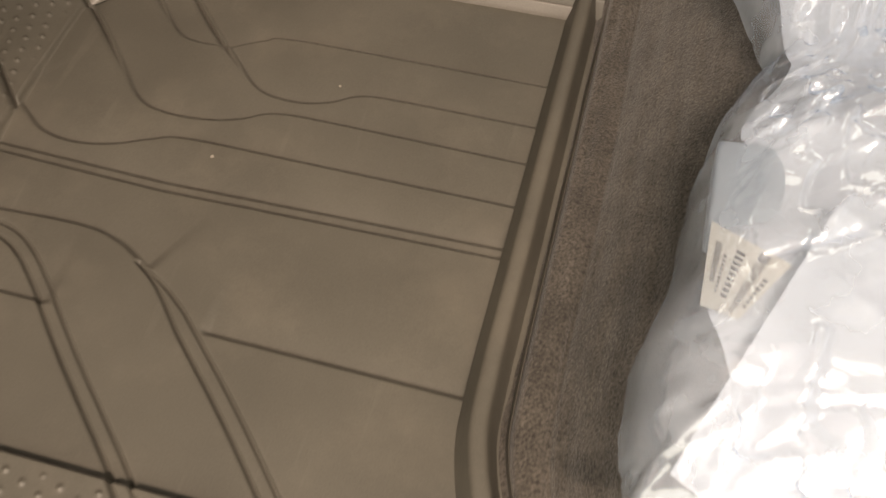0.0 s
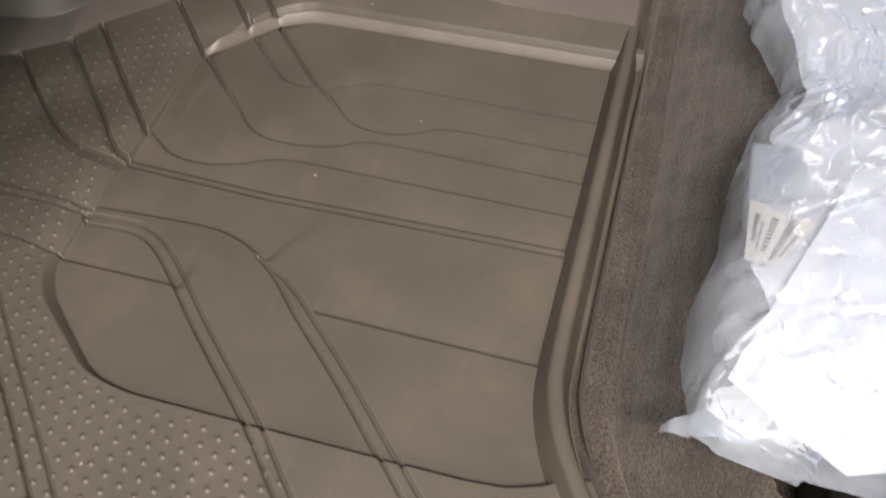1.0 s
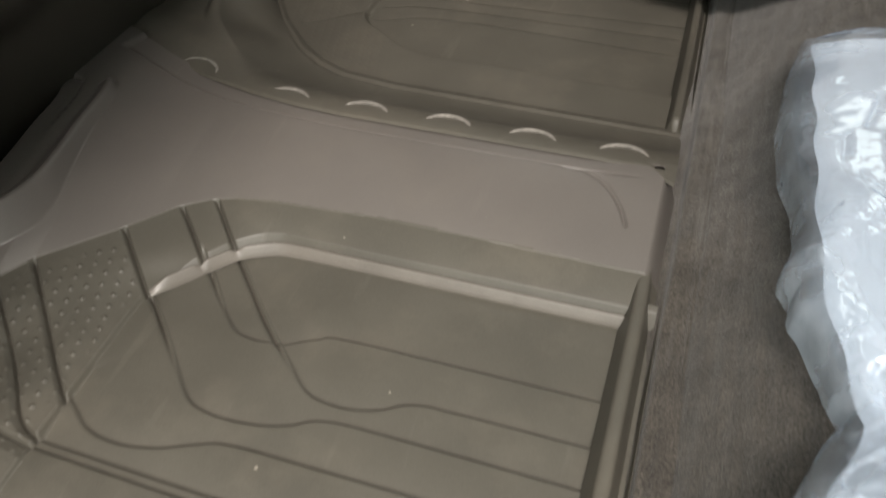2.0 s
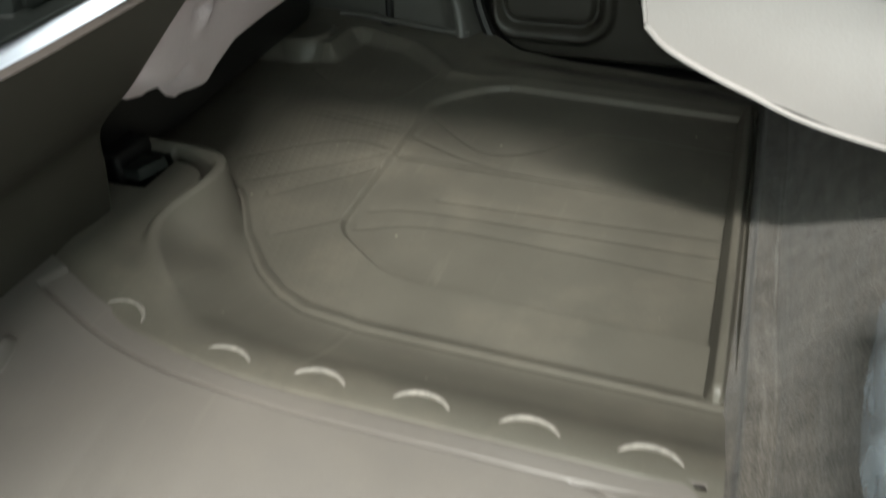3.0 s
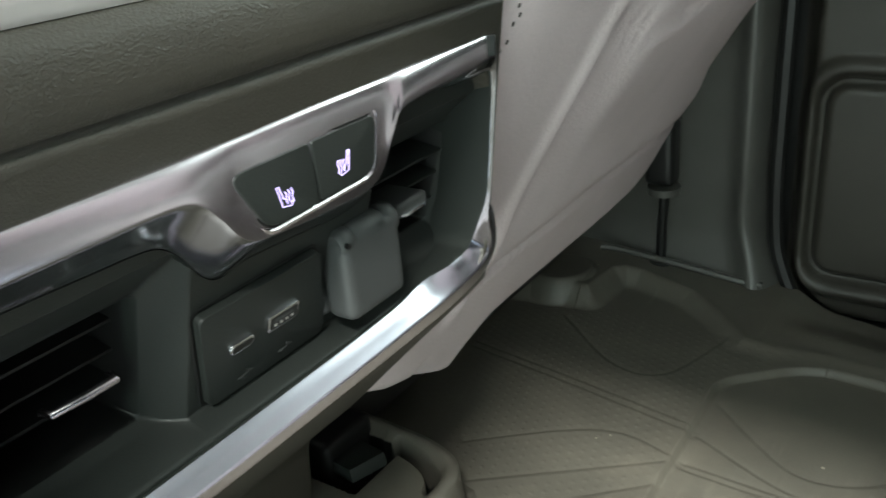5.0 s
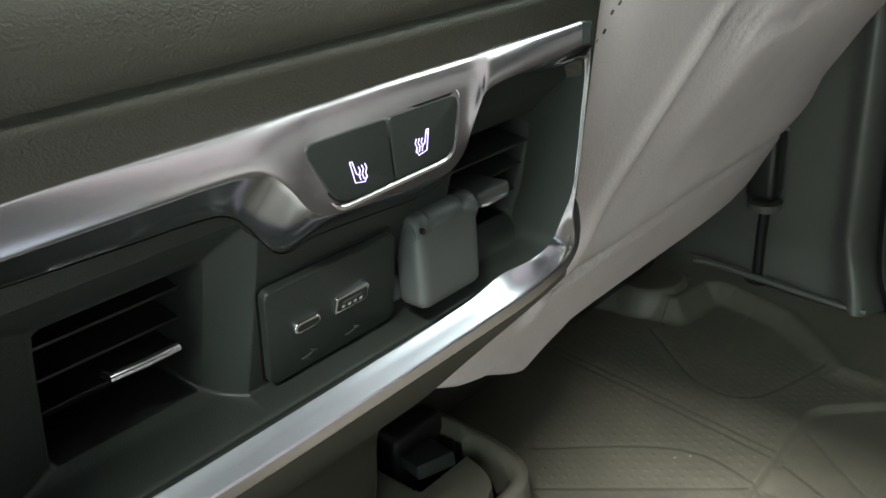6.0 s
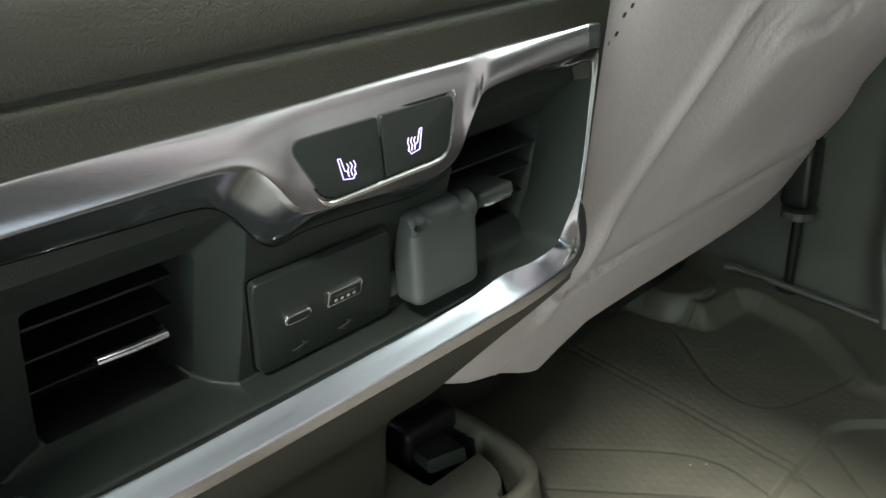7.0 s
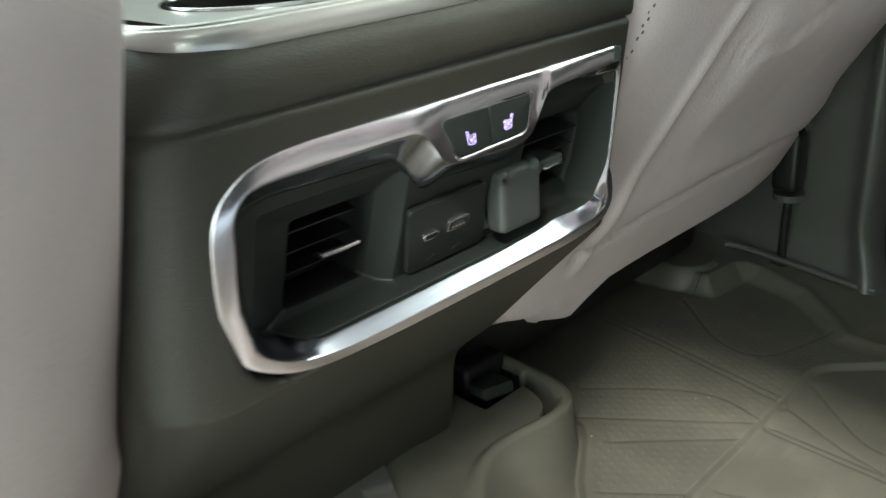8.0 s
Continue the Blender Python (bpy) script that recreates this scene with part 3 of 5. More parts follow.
def ridge(points, wide, high, parent, name="ridge"):
    """A rounded rib along the rear edge of a liner."""
    pts = curve(points, 90)
    t = np.linspace(0, 1, len(pts))
    tap = np.sqrt(np.clip(np.minimum(t / 0.02, (1 - t) / 0.03), 0, 1))
    shape = curve([(-1.0, 0.0), (-0.93, 0.10), (-0.66, 0.60), (-0.50, 0.90), (-0.36, 1.0), (-0.10, 1.03), (0.12, 1.0), (0.24, 0.88), (0.40, 0.48), (0.56, 0.06), (0.74, -0.12), (0.92, 0.10), (0.98, 0.36), (1.04, 0.34), (1.06, -0.2)], 56)
    sx, sz = -shape[::-1, 0], shape[::-1, 1]
    d = np.gradient(pts[:, :2], axis=0)
    d /= np.linalg.norm(d, axis=1)[:, None]
    nrm = np.stack([d[:, 1], -d[:, 0]], 1)
    w = wide * (0.45 + 0.55 * tap)
    px = pts[:, 0:1] - nrm[:, 0:1] * w[:, None] * sx
    py = pts[:, 1:2] - nrm[:, 1:2] * w[:, None] * sx
    pz = pts[:, 2:3] - 0.004 + (high * tap + 0.002)[:, None] * sz
    return sheet(name, px, py, pz, RUBBER, parent)


ridge([(0.179 + float(flare(y)), y, 0.004) for y in (-0.12, 0.0, 0.08, 0.14, 0.18, 0.22, 0.26, 0.30, 0.40, 0.50, 0.60)] + [(0.1775, 0.645, 0.007)], 0.0135, 0.019, floor_liner)

far_liner = thing("floor_liner", "dark grey moulded rubber liner with hooked edge below the passenger seat", "floor mat")
xs = spaced((-0.46, -0.36, 0.002), (-0.36, -0.28, 0.0005), (-0.28, -0.10, 0.0012), (-0.10, 0.185, 0.002))
vs = spaced((0.0, 0.14, 0.0024), (0.14, 0.29, 0.0006), (0.29, 0.62, 0.0013), (0.62, 0.76, 0.0022))
vs = vs / vs[-1]
X, Y, Z = liner("tread", "", xs, vs, far_height, lambda u: lip_y(u) - 0.017 * step(0.160, 0.188, u), lambda u: np.interp(u, [-0.214, -0.17, -0.06, 0.2], [1.452, 1.438, 1.408, 1.37]))
Z = Z - 0.003 * step(0.03, 0.06, Y - lip_y(X))
Z[:, 0] -= 0.0015
far_tread = sheet("tread", X, Y, Z, RUBBER, far_liner)
# the slot's own faces are coloured black to read as the unlit gap below
far_tread.data.materials.append(BLACK)
gap = (line_distance(X, Y, SLOT) < 0.0046) | ((X < -0.3415) & (X > -0.40) & (Y > 0.9085) & (Y < 0.9675))
gap = gap[:-1, :-1] | gap[1:, 1:] | gap[1:, :-1] | gap[:-1, 1:]
far_tread.data.polygons.foreach_set("material_index", gap.ravel().astype(np.int32))
ridge([(0.178, 0.826, 0.006), (0.178, 0.95, 0.004), (0.177, 1.10, 0.004), (0.176, 1.30, 0.004)], 0.0105, 0.014, far_liner)


def hook(cx, cy, turn, parent):
    """A crescent-shaped pull tab moulded into the liner."""
    a = np.linspace(radians(20), radians(160), 13)
    pts = [(cx + 0.0215 * math.cos(q) * math.cos(turn) - 0.017 * math.sin(q) * math.sin(turn), cy - 0.0195 + 0.0215 * math.cos(q) * math.sin(turn) + 0.017 * math.sin(q) * math.cos(turn), (0.0440 if cx > -0.2 else 0.0470)) for q in a]
    return part("pull_tab", tube_bm(pts, 0.0021, 6, lambda t: 0.35 + 0.65 * math.sin(math.pi * t) ** 0.5), TABEDGE, parent, "pale crescent edge")


for cx, cy, turn in ((-0.254, 0.770, -0.28), (-0.154, 0.750, -0.08), (-0.080, 0.748, -0.03), (-0.006, 0.748, 0), (0.067, 0.747, 0), (0.142, 0.746, 0)):
    hook(cx, cy, turn, far_liner)

# ---- floor, carpet, shell ----
carpet = thing("carpet", "brown-grey pile carpet rising below the rear seat", "carpet", kind="structure")
cy = np.concatenate([np.arange(-0.16, 0.15, 0.004), np.arange(0.15, 0.25, 0.0015), np.arange(0.25, 1.50, 0.004)])
cx = spaced((0.1790, 0.37, 0.0015), (0.37, 0.74, 0.02))
U, V = np.meshgrid(cx, cy, indexing="ij")
prof = np.interp(U, [0.18, 0.1925, 0.195, 0.205, 0.213, 0.218, 0.235, 0.26, 0.285, 0.31, 0.45, 0.74], [-0.006, 0.002, 0.0095, 0.0120, 0.0115, 0.015, 0.031, 0.054, 0.075, 0.090, 0.096, 0.13])
Zc = prof + 0.0016 * soft_noise(U, V, 45, 3) + 0.0004 * soft_noise(U, V, 160, 4) + 0.003 * soft_noise(U * 0.2, V, 14, 5) + 0.0014 * soft_noise(U, V * 0.12, 420, 6) - 0.0025 * np.exp(-(((U - 0.2145 - 0.0015 * np.sin(V * 17)) / 0.0016) ** 2))
Zc = Zc + 0.014 * step(0.56, 0.68, V) * step(0.94, 0.82, V) * step(0.262, 0.190, U)
# a hollow added where the bag's shadow falls, half below the bag
recess = polygon_distance(U, V, rounded([(0.287, 0.260), (0.2885, 0.202), (0.310, 0.1885), (0.36, 0.166), (0.52, 0.150), (0.52, 0.260)], [0.01, 0.010, 0.006, 0.01, 0.01, 0.01], 6))
Zc = Zc - 0.085 * step(0.0005, -0.0045, recess)
sheet("pile", U + flare(V) * step(0.30, 0.18, U), V, Zc, CARPET, carpet)

tagged(part("floor", box_bm(-1.7, 0.9, -0.16, 1.50, -0.09, -0.03, 0.004), BLACK), "dark floor pan below the liners", "floor", kind="structure")
# unseen backrest in the brighter seat leather, so the chrome reflects it light
tagged(part("wall_rear_1", box_bm(0.60, 0.80, 0.905, 1.56, 0.12, 1.02, 0.03, 3), LEATHER), "light grey leather backrest wall of the rear bench", "wall", kind="structure")
# out of view; added dark to dim chrome reflections and fill light
tagged(part("wall_rear_2", box_bm(0.56, 0.80, -0.16, 0.900, 0.12, 1.02, 0.03, 3), UNDERSIDE), "unseen dark underside of the folded-up rear bench, put in to darken reflections", "wall", kind="structure")
tagged(part("ceiling", box_bm(-1.2, 0.9, 0.025, 1.56, 1.28, 1.33, 0.004), GREYPAINT), "light headliner of the cab", "ceiling", kind="structure")
tagged(part("wall_far_header", box_bm(-1.2, 0.9, 1.37, 1.56, 1.13, 1.275, 0.03, 3), GREYPAINT), "light header trim above the far window", "wall", kind="structure")
# added out of view to keep rear window light off the chrome ledge
tagged(part("wall_rear_3", box_bm(0.76, 0.90, -0.16, 1.56, 1.025, 1.275, 0.01), GREYPAINT), "unseen light wall added to block the rear window", "wall", kind="structure")
# added out of view to bound the window patch the ledge reflects
tagged(part("pillar_2", box_bm(0.42, 0.90, 1.39, 1.56, 0.665, 1.125, 0.03, 3), GREYPAINT), "unseen light rear pillar added to limit the far window", "pillar", kind="structure")
# never in view; mirrors the far pillar and blocks light from the near front
tagged(part("wall_near", box_bm(-1.7, -0.20, -0.14, -0.012, -0.05, 1.28, 0.02), TRIM), "unseen dark trim of the near pillar and front door, added to block light", "wall", kind="structure")
tagged(part("wall_front", box_bm(-1.7, -1.10, -0.16, 1.56, -0.05, 0.90, 0.02), PLASTIC), "dark dashboard wall", "wall", kind="structure")

# ---- far door and pillar ----
DOOR_Y = 1.45


def door_face(X, Zd):
    """How far the door trim stands in from its plane."""
    d = box_distance(X, Zd, -0.176, -0.008, 0.000, 0.252, 0.045)
    frame = 0.006 * step(0.006, 0.0, d) * step(-0.020, -0.014, d) + 0.004 * np.exp(-(((d + 0.006) / 0.006) ** 2))
    pad = 0.004 * step(-0.020, -0.030, d)
    valley = -0.008 * np.exp(-(((d + 0.019) / 0.005) ** 2))
    rest = box_distance(X, Zd, 0.040, 0.40, 0.06, 0.50, 0.05)
    pocket = -0.055 * step(0.004, -0.012, rest)
    swell = 0.005 * step(0.065, 0.005, rest) * step(-0.012, 0.004, rest)
    return frame + pad + valley + pocket + swell + 0.015 * step(0.30, 0.42, Zd)


rear_door = thing("door_1", "dark grey moulded rear door trim with a raised speaker panel", "door", kind="structure")
dx = spaced((-0.184, 0.12, 0.003), (0.12, 0.62, 0.01))
dz = spaced((-0.09, 0.30, 0.003), (0.30, 0.66, 0.01))
U, V = np.meshgrid(dx, dz, indexing="ij")
edge = 0.030 * (1 - step(0.0, 0.022, box_distance(U, V, -0.184, 0.8, -0.042, 0.9, 0.075) * -1))
sheet("trim_panel", U, DOOR_Y - door_face(U, V) + edge, V, DOORTRIM, rear_door)
part("door_shell", box_bm(-0.20, 0.82, DOOR_Y + 0.035, DOOR_Y + 0.12, -0.10, 0.66, 0.01), BLACK, rear_door)
DOORBAND = material("door_band", (0.052, 0.050, 0.044), 0.34, vary=0.05, scale=14, bump=0.2, bump_scale=900)
band_way = curve([(0.026, 0.64), (0.022, 0.45), (0.018, 0.30), (0.008, 0.235), (-0.001, 0.184), (0.015, 0.132), (0.038, 0.088), (0.066, 0.056), (0.13, 0.030), (0.26, 0.018)], 90)
bd = np.gradient(band_way, axis=0)
bd /= np.linalg.norm(bd, axis=1)[:, None]
bv = np.linspace(-1, 1, 17)
half = np.interp(np.arange(len(band_way)) / (len(band_way) - 1), [0, 0.3, 0.5, 0.75, 1], [0.028, 0.028, 0.031, 0.030, 0.030])
sheet("armrest_band", band_way[:, 0:1] - bd[:, 1:2] * half[:, None] * bv, DOOR_Y + 0.010 - 0.021 * (1 - np.abs(bv) ** 5)[None] ** 0.6 * np.ones((len(band_way), 1)), band_way[:, 1:2] + bd[:, 0:1] * half[:, None] * bv, DOORBAND, rear_door, "lighter grey armrest moulding")
seal = curve([(-0.190, 1.438, 0.70), (-0.192, 1.438, 0.30), (-0.191, 1.438, 0.10), (-0.178, 1.437, 0.025), (-0.145, 1.435, -0.025), (-0.08, 1.432, -0.05), (0.05, 1.430, -0.062), (0.3, 1.43, -0.07)], 60)
part("door_seal", tube_bm([tuple(p) for p in seal], 0.008, 8), BLACK, rear_door, "black rubber door seal")

pillar = thing("pillar_1", "dark grey moulded pillar trim between the doors", "pillar", kind="structure")
pu = spaced((-0.52, -0.25, 0.01), (-0.25, -0.196, 0.002))
pv = spaced((-0.02, 0.12, 0.004), (0.12, 1.22, 0.03))
U, V = np.meshgrid(pu, pv, indexing="ij")
foot = step(0.085, 0.0, V)
Xp = U + 0.022 * foot * step(-0.30, -0.20, U)
Yp = 1.436 - 0.012 * np.exp(-(((U + 0.222) / 0.012) ** 2)) + 0.03 * step(-0.214, -0.196, U) - 0.020 * foot**2 + 0.010 * step(-0.30, -0.45, U)
sheet("trim_panel", Xp, Yp, V, TRIM, pillar)
flange = curve([(-0.376, 1.404, 0.030), (-0.352, 1.408, 0.0295), (-0.28, 1.411, 0.0215), (-0.215, 1.412, 0.0145), (-0.192, 1.414, 0.0135)], 40)
part("foot_flange", tube_bm([tuple(p) for p in flange], 0.0040, 8), TRIM, pillar, "raised lower edge of the trim")
part("pillar_shell", box_bm(-0.56, -0.20, 1.47, 1.56, -0.05, 1.28, 0.01), BLACK, pillar)
tagged(part("sill_trim", box_bm(-0.60, 0.62, 1.40, 1.50, -0.10, -0.066, 0.006), TRIM), "dark sill trim below the door", "trim", kind="structure")
tagged(part("wall_far", box_bm(-1.7, -0.56, 1.47, 1.56, -0.05, 0.78, 0.01), TRIM), "dark front door trim", "wall", kind="structure")

# ---- centre console ----
console = thing("center_console", "dark centre console with rear vents and chrome-framed switch panel", "console")


def ring_x(z):
    return -0.162 - (0.397 - z) * 0.16


SLOPE = 0.345


def face_x(z):
    return -0.166 - (0.388 - z) * SLOPE


CY0, CY1 = 0.562, 0.8605
prof = curve([(-0.195, 0.4415), (-0.176, 0.4412), (-0.165, 0.4385), (-0.1595, 0.4330), (-0.1575, 0.4250), (-0.1575, 0.4180), (-0.1588, 0.4143)], 42).tolist() + [(-0.1622, 0.4132), (-0.1608, 0.4118)] + [(ring_x(z), z) for z in np.linspace(0.4105, 0.288, 62)]
prof += curve([(-0.180, 0.286), (-0.188, 0.277), (-0.206, 0.258), (-0.234, 0.229), (-0.282, 0.179), (-0.316, 0.148), (-0.331, 0.128), (-0.339, 0.09), (-0.350, 0.04), (-0.354, 0.0)], 70).tolist()
prof = np.array(prof)
RAD = 0.034
ang = np.linspace(0, np.pi / 2, 12)
left = np.stack([CY0 + RAD * (1 - np.sin(ang[::-1])) * 1.0, -RAD * (1 - np.cos(ang[::-1]))], 1)
mid = np.stack([np.linspace(CY0 + RAD, CY1 - 0.006, 130), np.zeros(130)], 1)
right = np.stack([CY1 - 0.006 + 0.006 * np.sin(ang), -0.006 * (1 - np.cos(ang))], 1)
track = np.vstack([[(CY0, -0.62)], left, mid[1:-1], right, [(CY1, -0.62)]])
PX = track[:, 1][:, None] + prof[:, 0][None]
PX[0], PX[-1] = -0.80, -0.80
PY = np.repeat(track[:, 0][:, None], len(prof), 1)
PZ = np.repeat(prof[:, 1][None], len(track), 0)
hole = box_distance(PY + 0.11 * (PZ - 0.365) * step(0.70, 0.80, PY), PZ, 0.5995, 0.8500, 0.2890, 0.3945, 0.028)
PX = PX - 0.080 * step(0.0, -0.002, hole)
taper = step(0.28, 0.05, PZ)
PY = PY + 0.020 * np.clip((PZ - 0.408) / 0.034, 0, 1) * step(0.66, 0.57, PY)
PY = PY + 0.012 * taper * step(0.70, 0.86, PY)
PY = PY - 0.0070 * np.clip((PZ - 0.315) / 0.09, 0, 1) * step(0.852, 0.8605, PY)
sheet("console_body", PX, PY, PZ, SOFT, console)

# chrome frame round the panel: one polished moulding that widens into the switch pocket
def panel_x(y, z):
    """The inner panel, which comes forward along its foot."""
    w = step(0.3030, 0.2985, z)
    return (face_x(z) - 0.0022) * (1 - w) + np.maximum(face_x(z) - 0.0022, ring_x(z) - 0.0080) * w


# stations round the frame: outer edge (y, z), crest (y, z), inner edge (y, z)
FRAME_SIDE = [(0.592, 0.335, 0.600, 0.335, 0.611, 0.335), (0.5915, 0.365, 0.600, 0.364, 0.6075, 0.361), (0.5950, 0.381, 0.6015, 0.378, 0.608, 0.371), (0.606, 0.3915, 0.608, 0.3852, 0.6135, 0.3758), (0.620, 0.3962, 0.620, 0.387, 0.6225, 0.3775)]
FRAME_TOP = [(0.640, 0.3978, 0.640, 0.3873, 0.640, 0.3768), (0.667, 0.398, 0.667, 0.3874, 0.666, 0.3757), (0.684, 0.398, 0.686, 0.3872, 0.682, 0.375), (0.692, 0.398, 0.695, 0.3862, 0.6898, 0.3733)]
POCKET = [(0.700, 0.398, 0.7005, 0.383, 0.696, 0.3683), (0.708, 0.398, 0.706, 0.377, 0.702, 0.3608), (0.7135, 0.398, 0.711, 0.3705, 0.7075, 0.3548), (0.719, 0.398, 0.7165, 0.3668, 0.7132, 0.3528), (0.727, 0.3982, 0.7255, 0.3652, 0.7225, 0.3545), (0.745, 0.3985, 0.745, 0.3640, 0.745, 0.3533), (0.760, 0.3985, 0.7605, 0.3634, 0.767, 0.3517), (0.769, 0.3985, 0.7692, 0.3640, 0.7795, 0.3535), (0.776, 0.3985, 0.7752, 0.3678, 0.7848, 0.3590), (0.780, 0.3985, 0.7787, 0.3745, 0.7873, 0.3690), (0.784, 0.3988, 0.782, 0.382, 0.789, 0.3788), (0.789, 0.399, 0.7857, 0.3862, 0.7928, 0.3838)]
FRAME_END = [(0.802, 0.399, 0.801, 0.3880, 0.803, 0.3850), (0.828, 0.399, 0.827, 0.3890, 0.828, 0.3850), (0.8455, 0.3988, 0.8435, 0.3905, 0.8425, 0.3852), (0.8488, 0.3945, 0.8471, 0.385, 0.8462, 0.3815), (0.8502, 0.365, 0.8486, 0.364, 0.8480, 0.363), (0.8524, 0.332, 0.8508, 0.331, 0.8501, 0.330), (0.8590, 0.3185, 0.8525, 0.3175, 0.8500, 0.3185), (0.8630, 0.306, 0.8570, 0.3065, 0.8500, 0.3100)]
FRAME_FOOT = [(0.8620, 0.2960, 0.8570, 0.2985, 0.8485, 0.3060), (0.852, 0.2885, 0.849, 0.2945, 0.843, 0.3030), (0.830, 0.2850, 0.829, 0.2920, 0.826, 0.3015), (0.800, 0.2842, 0.800, 0.2906, 0.799, 0.2988), (0.750, 0.2840, 0.750, 0.2900, 0.750, 0.2976), (0.690, 0.2843, 0.690, 0.2900, 0.690, 0.2971), (0.652, 0.2860, 0.652, 0.2915, 0.653, 0.2978), (0.629, 0.2902, 0.631, 0.2960, 0.636, 0.3005), (0.611, 0.2990, 0.6145, 0.3042, 0.6225, 0.3070), (0.5985, 0.3115, 0.6050, 0.3155, 0.6145, 0.3155)]
stations = FRAME_SIDE + FRAME_TOP + POCKET + FRAME_END + FRAME_FOOT
loop = curve(stations[-2:] + stations + stations[:2], 6 * (len(stations) + 3))
loop = loop[12:-13]
O, C1, C2 = loop[:, 0:2], loop[:, 2:4], loop[:, 4:6]


def on_front(p, out):
    return np.stack([ring_x(p[:, 1]) + out, p[:, 0], p[:, 1]], 1)


pocket = step(0.630, 0.715, C1[:, 0]) * step(0.845, 0.765, C1[:, 0]) * step(0.32, 0.34, C1[:, 1])
C1 = C1 + pocket[:, None] * np.array([-0.0034, 0.0013])
rise = (0.35 + 0.65 * step(0.305, 0.345, C1[:, 1])) * (1 + 1.05 * pocket)
crest = on_front(C1, 0.0027 * rise)
end = step(0.800, 0.835, C2[:, 0])
foot_x = (panel_x(C2[:, 0], C2[:, 1]) + 0.0012) * (1 - end) + (ring_x(C2[:, 1]) - 0.0052 + 0.0064 * step(0.300, 0.335, C2[:, 1])) * end
foot_line = np.stack([np.minimum(foot_x, crest[:, 0] - 0.0005), C2[:, 0], C2[:, 1]], 1)
cols = [on_front(O, -0.006), on_front(O, 0.0)]
cols += [on_front(O * (1 - t) + C1 * t, h * rise) for t, h in ((0.05, 0.0004), (0.14, 0.0009), (0.35, 0.0015), (0.65, 0.0022), (0.92, 0.0027))]
cols += [crest]
slope = [crest * (1 - t) + foot_line * t + np.array([h, 0, 0]) for t, h in ((0.0, 0.0), (0.05, 0.0002), (0.14, 0.0001), (0.5, 0.0), (0.90, 0.0), (1.0, -0.0004))]
F, B = np.stack(cols, 1), np.stack(slope, 1)
# the slope carries its dark reflection as colour along the side, the top and the pocket, and is bright along the end
# and the foot
dark_end = 6 * (len(FRAME_SIDE) + len(FRAME_TOP) + len(POCKET) + 5)
sheet("dark_slope", B[: dark_end + 1, :, 0], B[: dark_end + 1, :, 1], B[: dark_end + 1, :, 2], DARKCHROME, console, "chrome slope coloured dark for what it reflects")
B = np.concatenate([B[dark_end:], B[:1]], 0)
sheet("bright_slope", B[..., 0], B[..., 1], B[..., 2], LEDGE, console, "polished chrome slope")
wall = np.stack([foot_line + (x, 0, 0) for x in (0.0, -0.0012, -0.010, -0.034)], 1)
sheet("frame_lining", wall[..., 0], wall[..., 1], wall[..., 2], PLASTIC, console, "dark lining inside the frame", close_u=True)
bezel = sheet("chrome_frame", F[..., 0], F[..., 1], F[..., 2], FRAME, console, "polished chrome frame", close_u=True)
# its far end is a narrow dark face beside a thin bright line
bezel.data.materials.append(GLOSS)
dull = (F[:, :, 1] > 0.8385) & (F[:, :, 2] > 0.3205)
dull[:, 6:] = False
bezel.data.polygons.foreach_set("material_index", (dull & np.roll(dull, -1, 0))[:, :-1].ravel().astype(np.int32))

# inner panel with two vent wells
py, pz = np.arange(0.602, 0.8580, 0.0005), np.arange(0.2845, 0.3905, 0.0005)
U, V = np.meshgrid(py, pz, indexing="ij")
Xi = panel_x(U, V)
deep = np.zeros(U.shape, bool)
for y0, y1, z0, z1, wl_, wr_, wb_, sink in ((0.6165, 0.7015, 0.2995, 0.370, 0.0245, 0.0100, 0.0065, 0.0120), (0.7860, 0.8545, 0.3020, 0.376, 0.004, 0.0060, 0.012, 0.0120)):
    dl, dr, db, dt = (U - y0) / wl_, (y1 - U) / wr_, (V - z0) / wb_, (z1 - V) / 0.014
    k = 14.0
    soft = -np.log(np.exp(-k * dl) + np.exp(-k * dr) + np.exp(-k * db) + np.exp(-k * dt)) / k
    slope_in = np.clip(soft, 0, 1)
    Xi = Xi - sink * (slope_in + 0.06 * np.sin(np.pi * slope_in)) - 0.034 * np.clip((soft - 1.04) / 0.05, 0, 1)
    deep |= soft > 1.05
well_panel = sheet("inner_panel", Xi, U, V, PLASTIC, console, "dark satin plastic panel")
# faces deep in the wells are set to black, darkening the recess by colour
well_panel.data.materials.append(BLACK)
well_panel.data.polygons.foreach_set("material_index", (deep[:-1, :-1] | deep[1:, 1:]).ravel().astype(np.int32))


def on_face(y, z, out=0.0):
    """The pose of a small part that lies on the slanted inner panel, its local +x pointing out of it."""
    a = math.atan(SLOPE)
    return Matrix.Translation((face_x(z) + out * math.cos(a), y, z - out * math.sin(a))) @ Matrix.Rotation(a, 4, "Y")


def on_front_plane(y, z, out=0.0):
    """The pose of a part that lies in the upright pocket of the frame."""
    return Matrix.Translation((-0.1636 + out, y - 0.0020, z + 0.0008))


def local(points, c):
    k = math.cos(math.atan(SLOPE))
    return [(y - c[0], (z - c[1]) / k) for y, z in points]


# the two seat-heater switches in the pocket of the frame
centre = (0.743, 0.379)


def flat(points):
    return [(y - centre[0], (z - centre[1]) * 1.0127) for y, z in points]


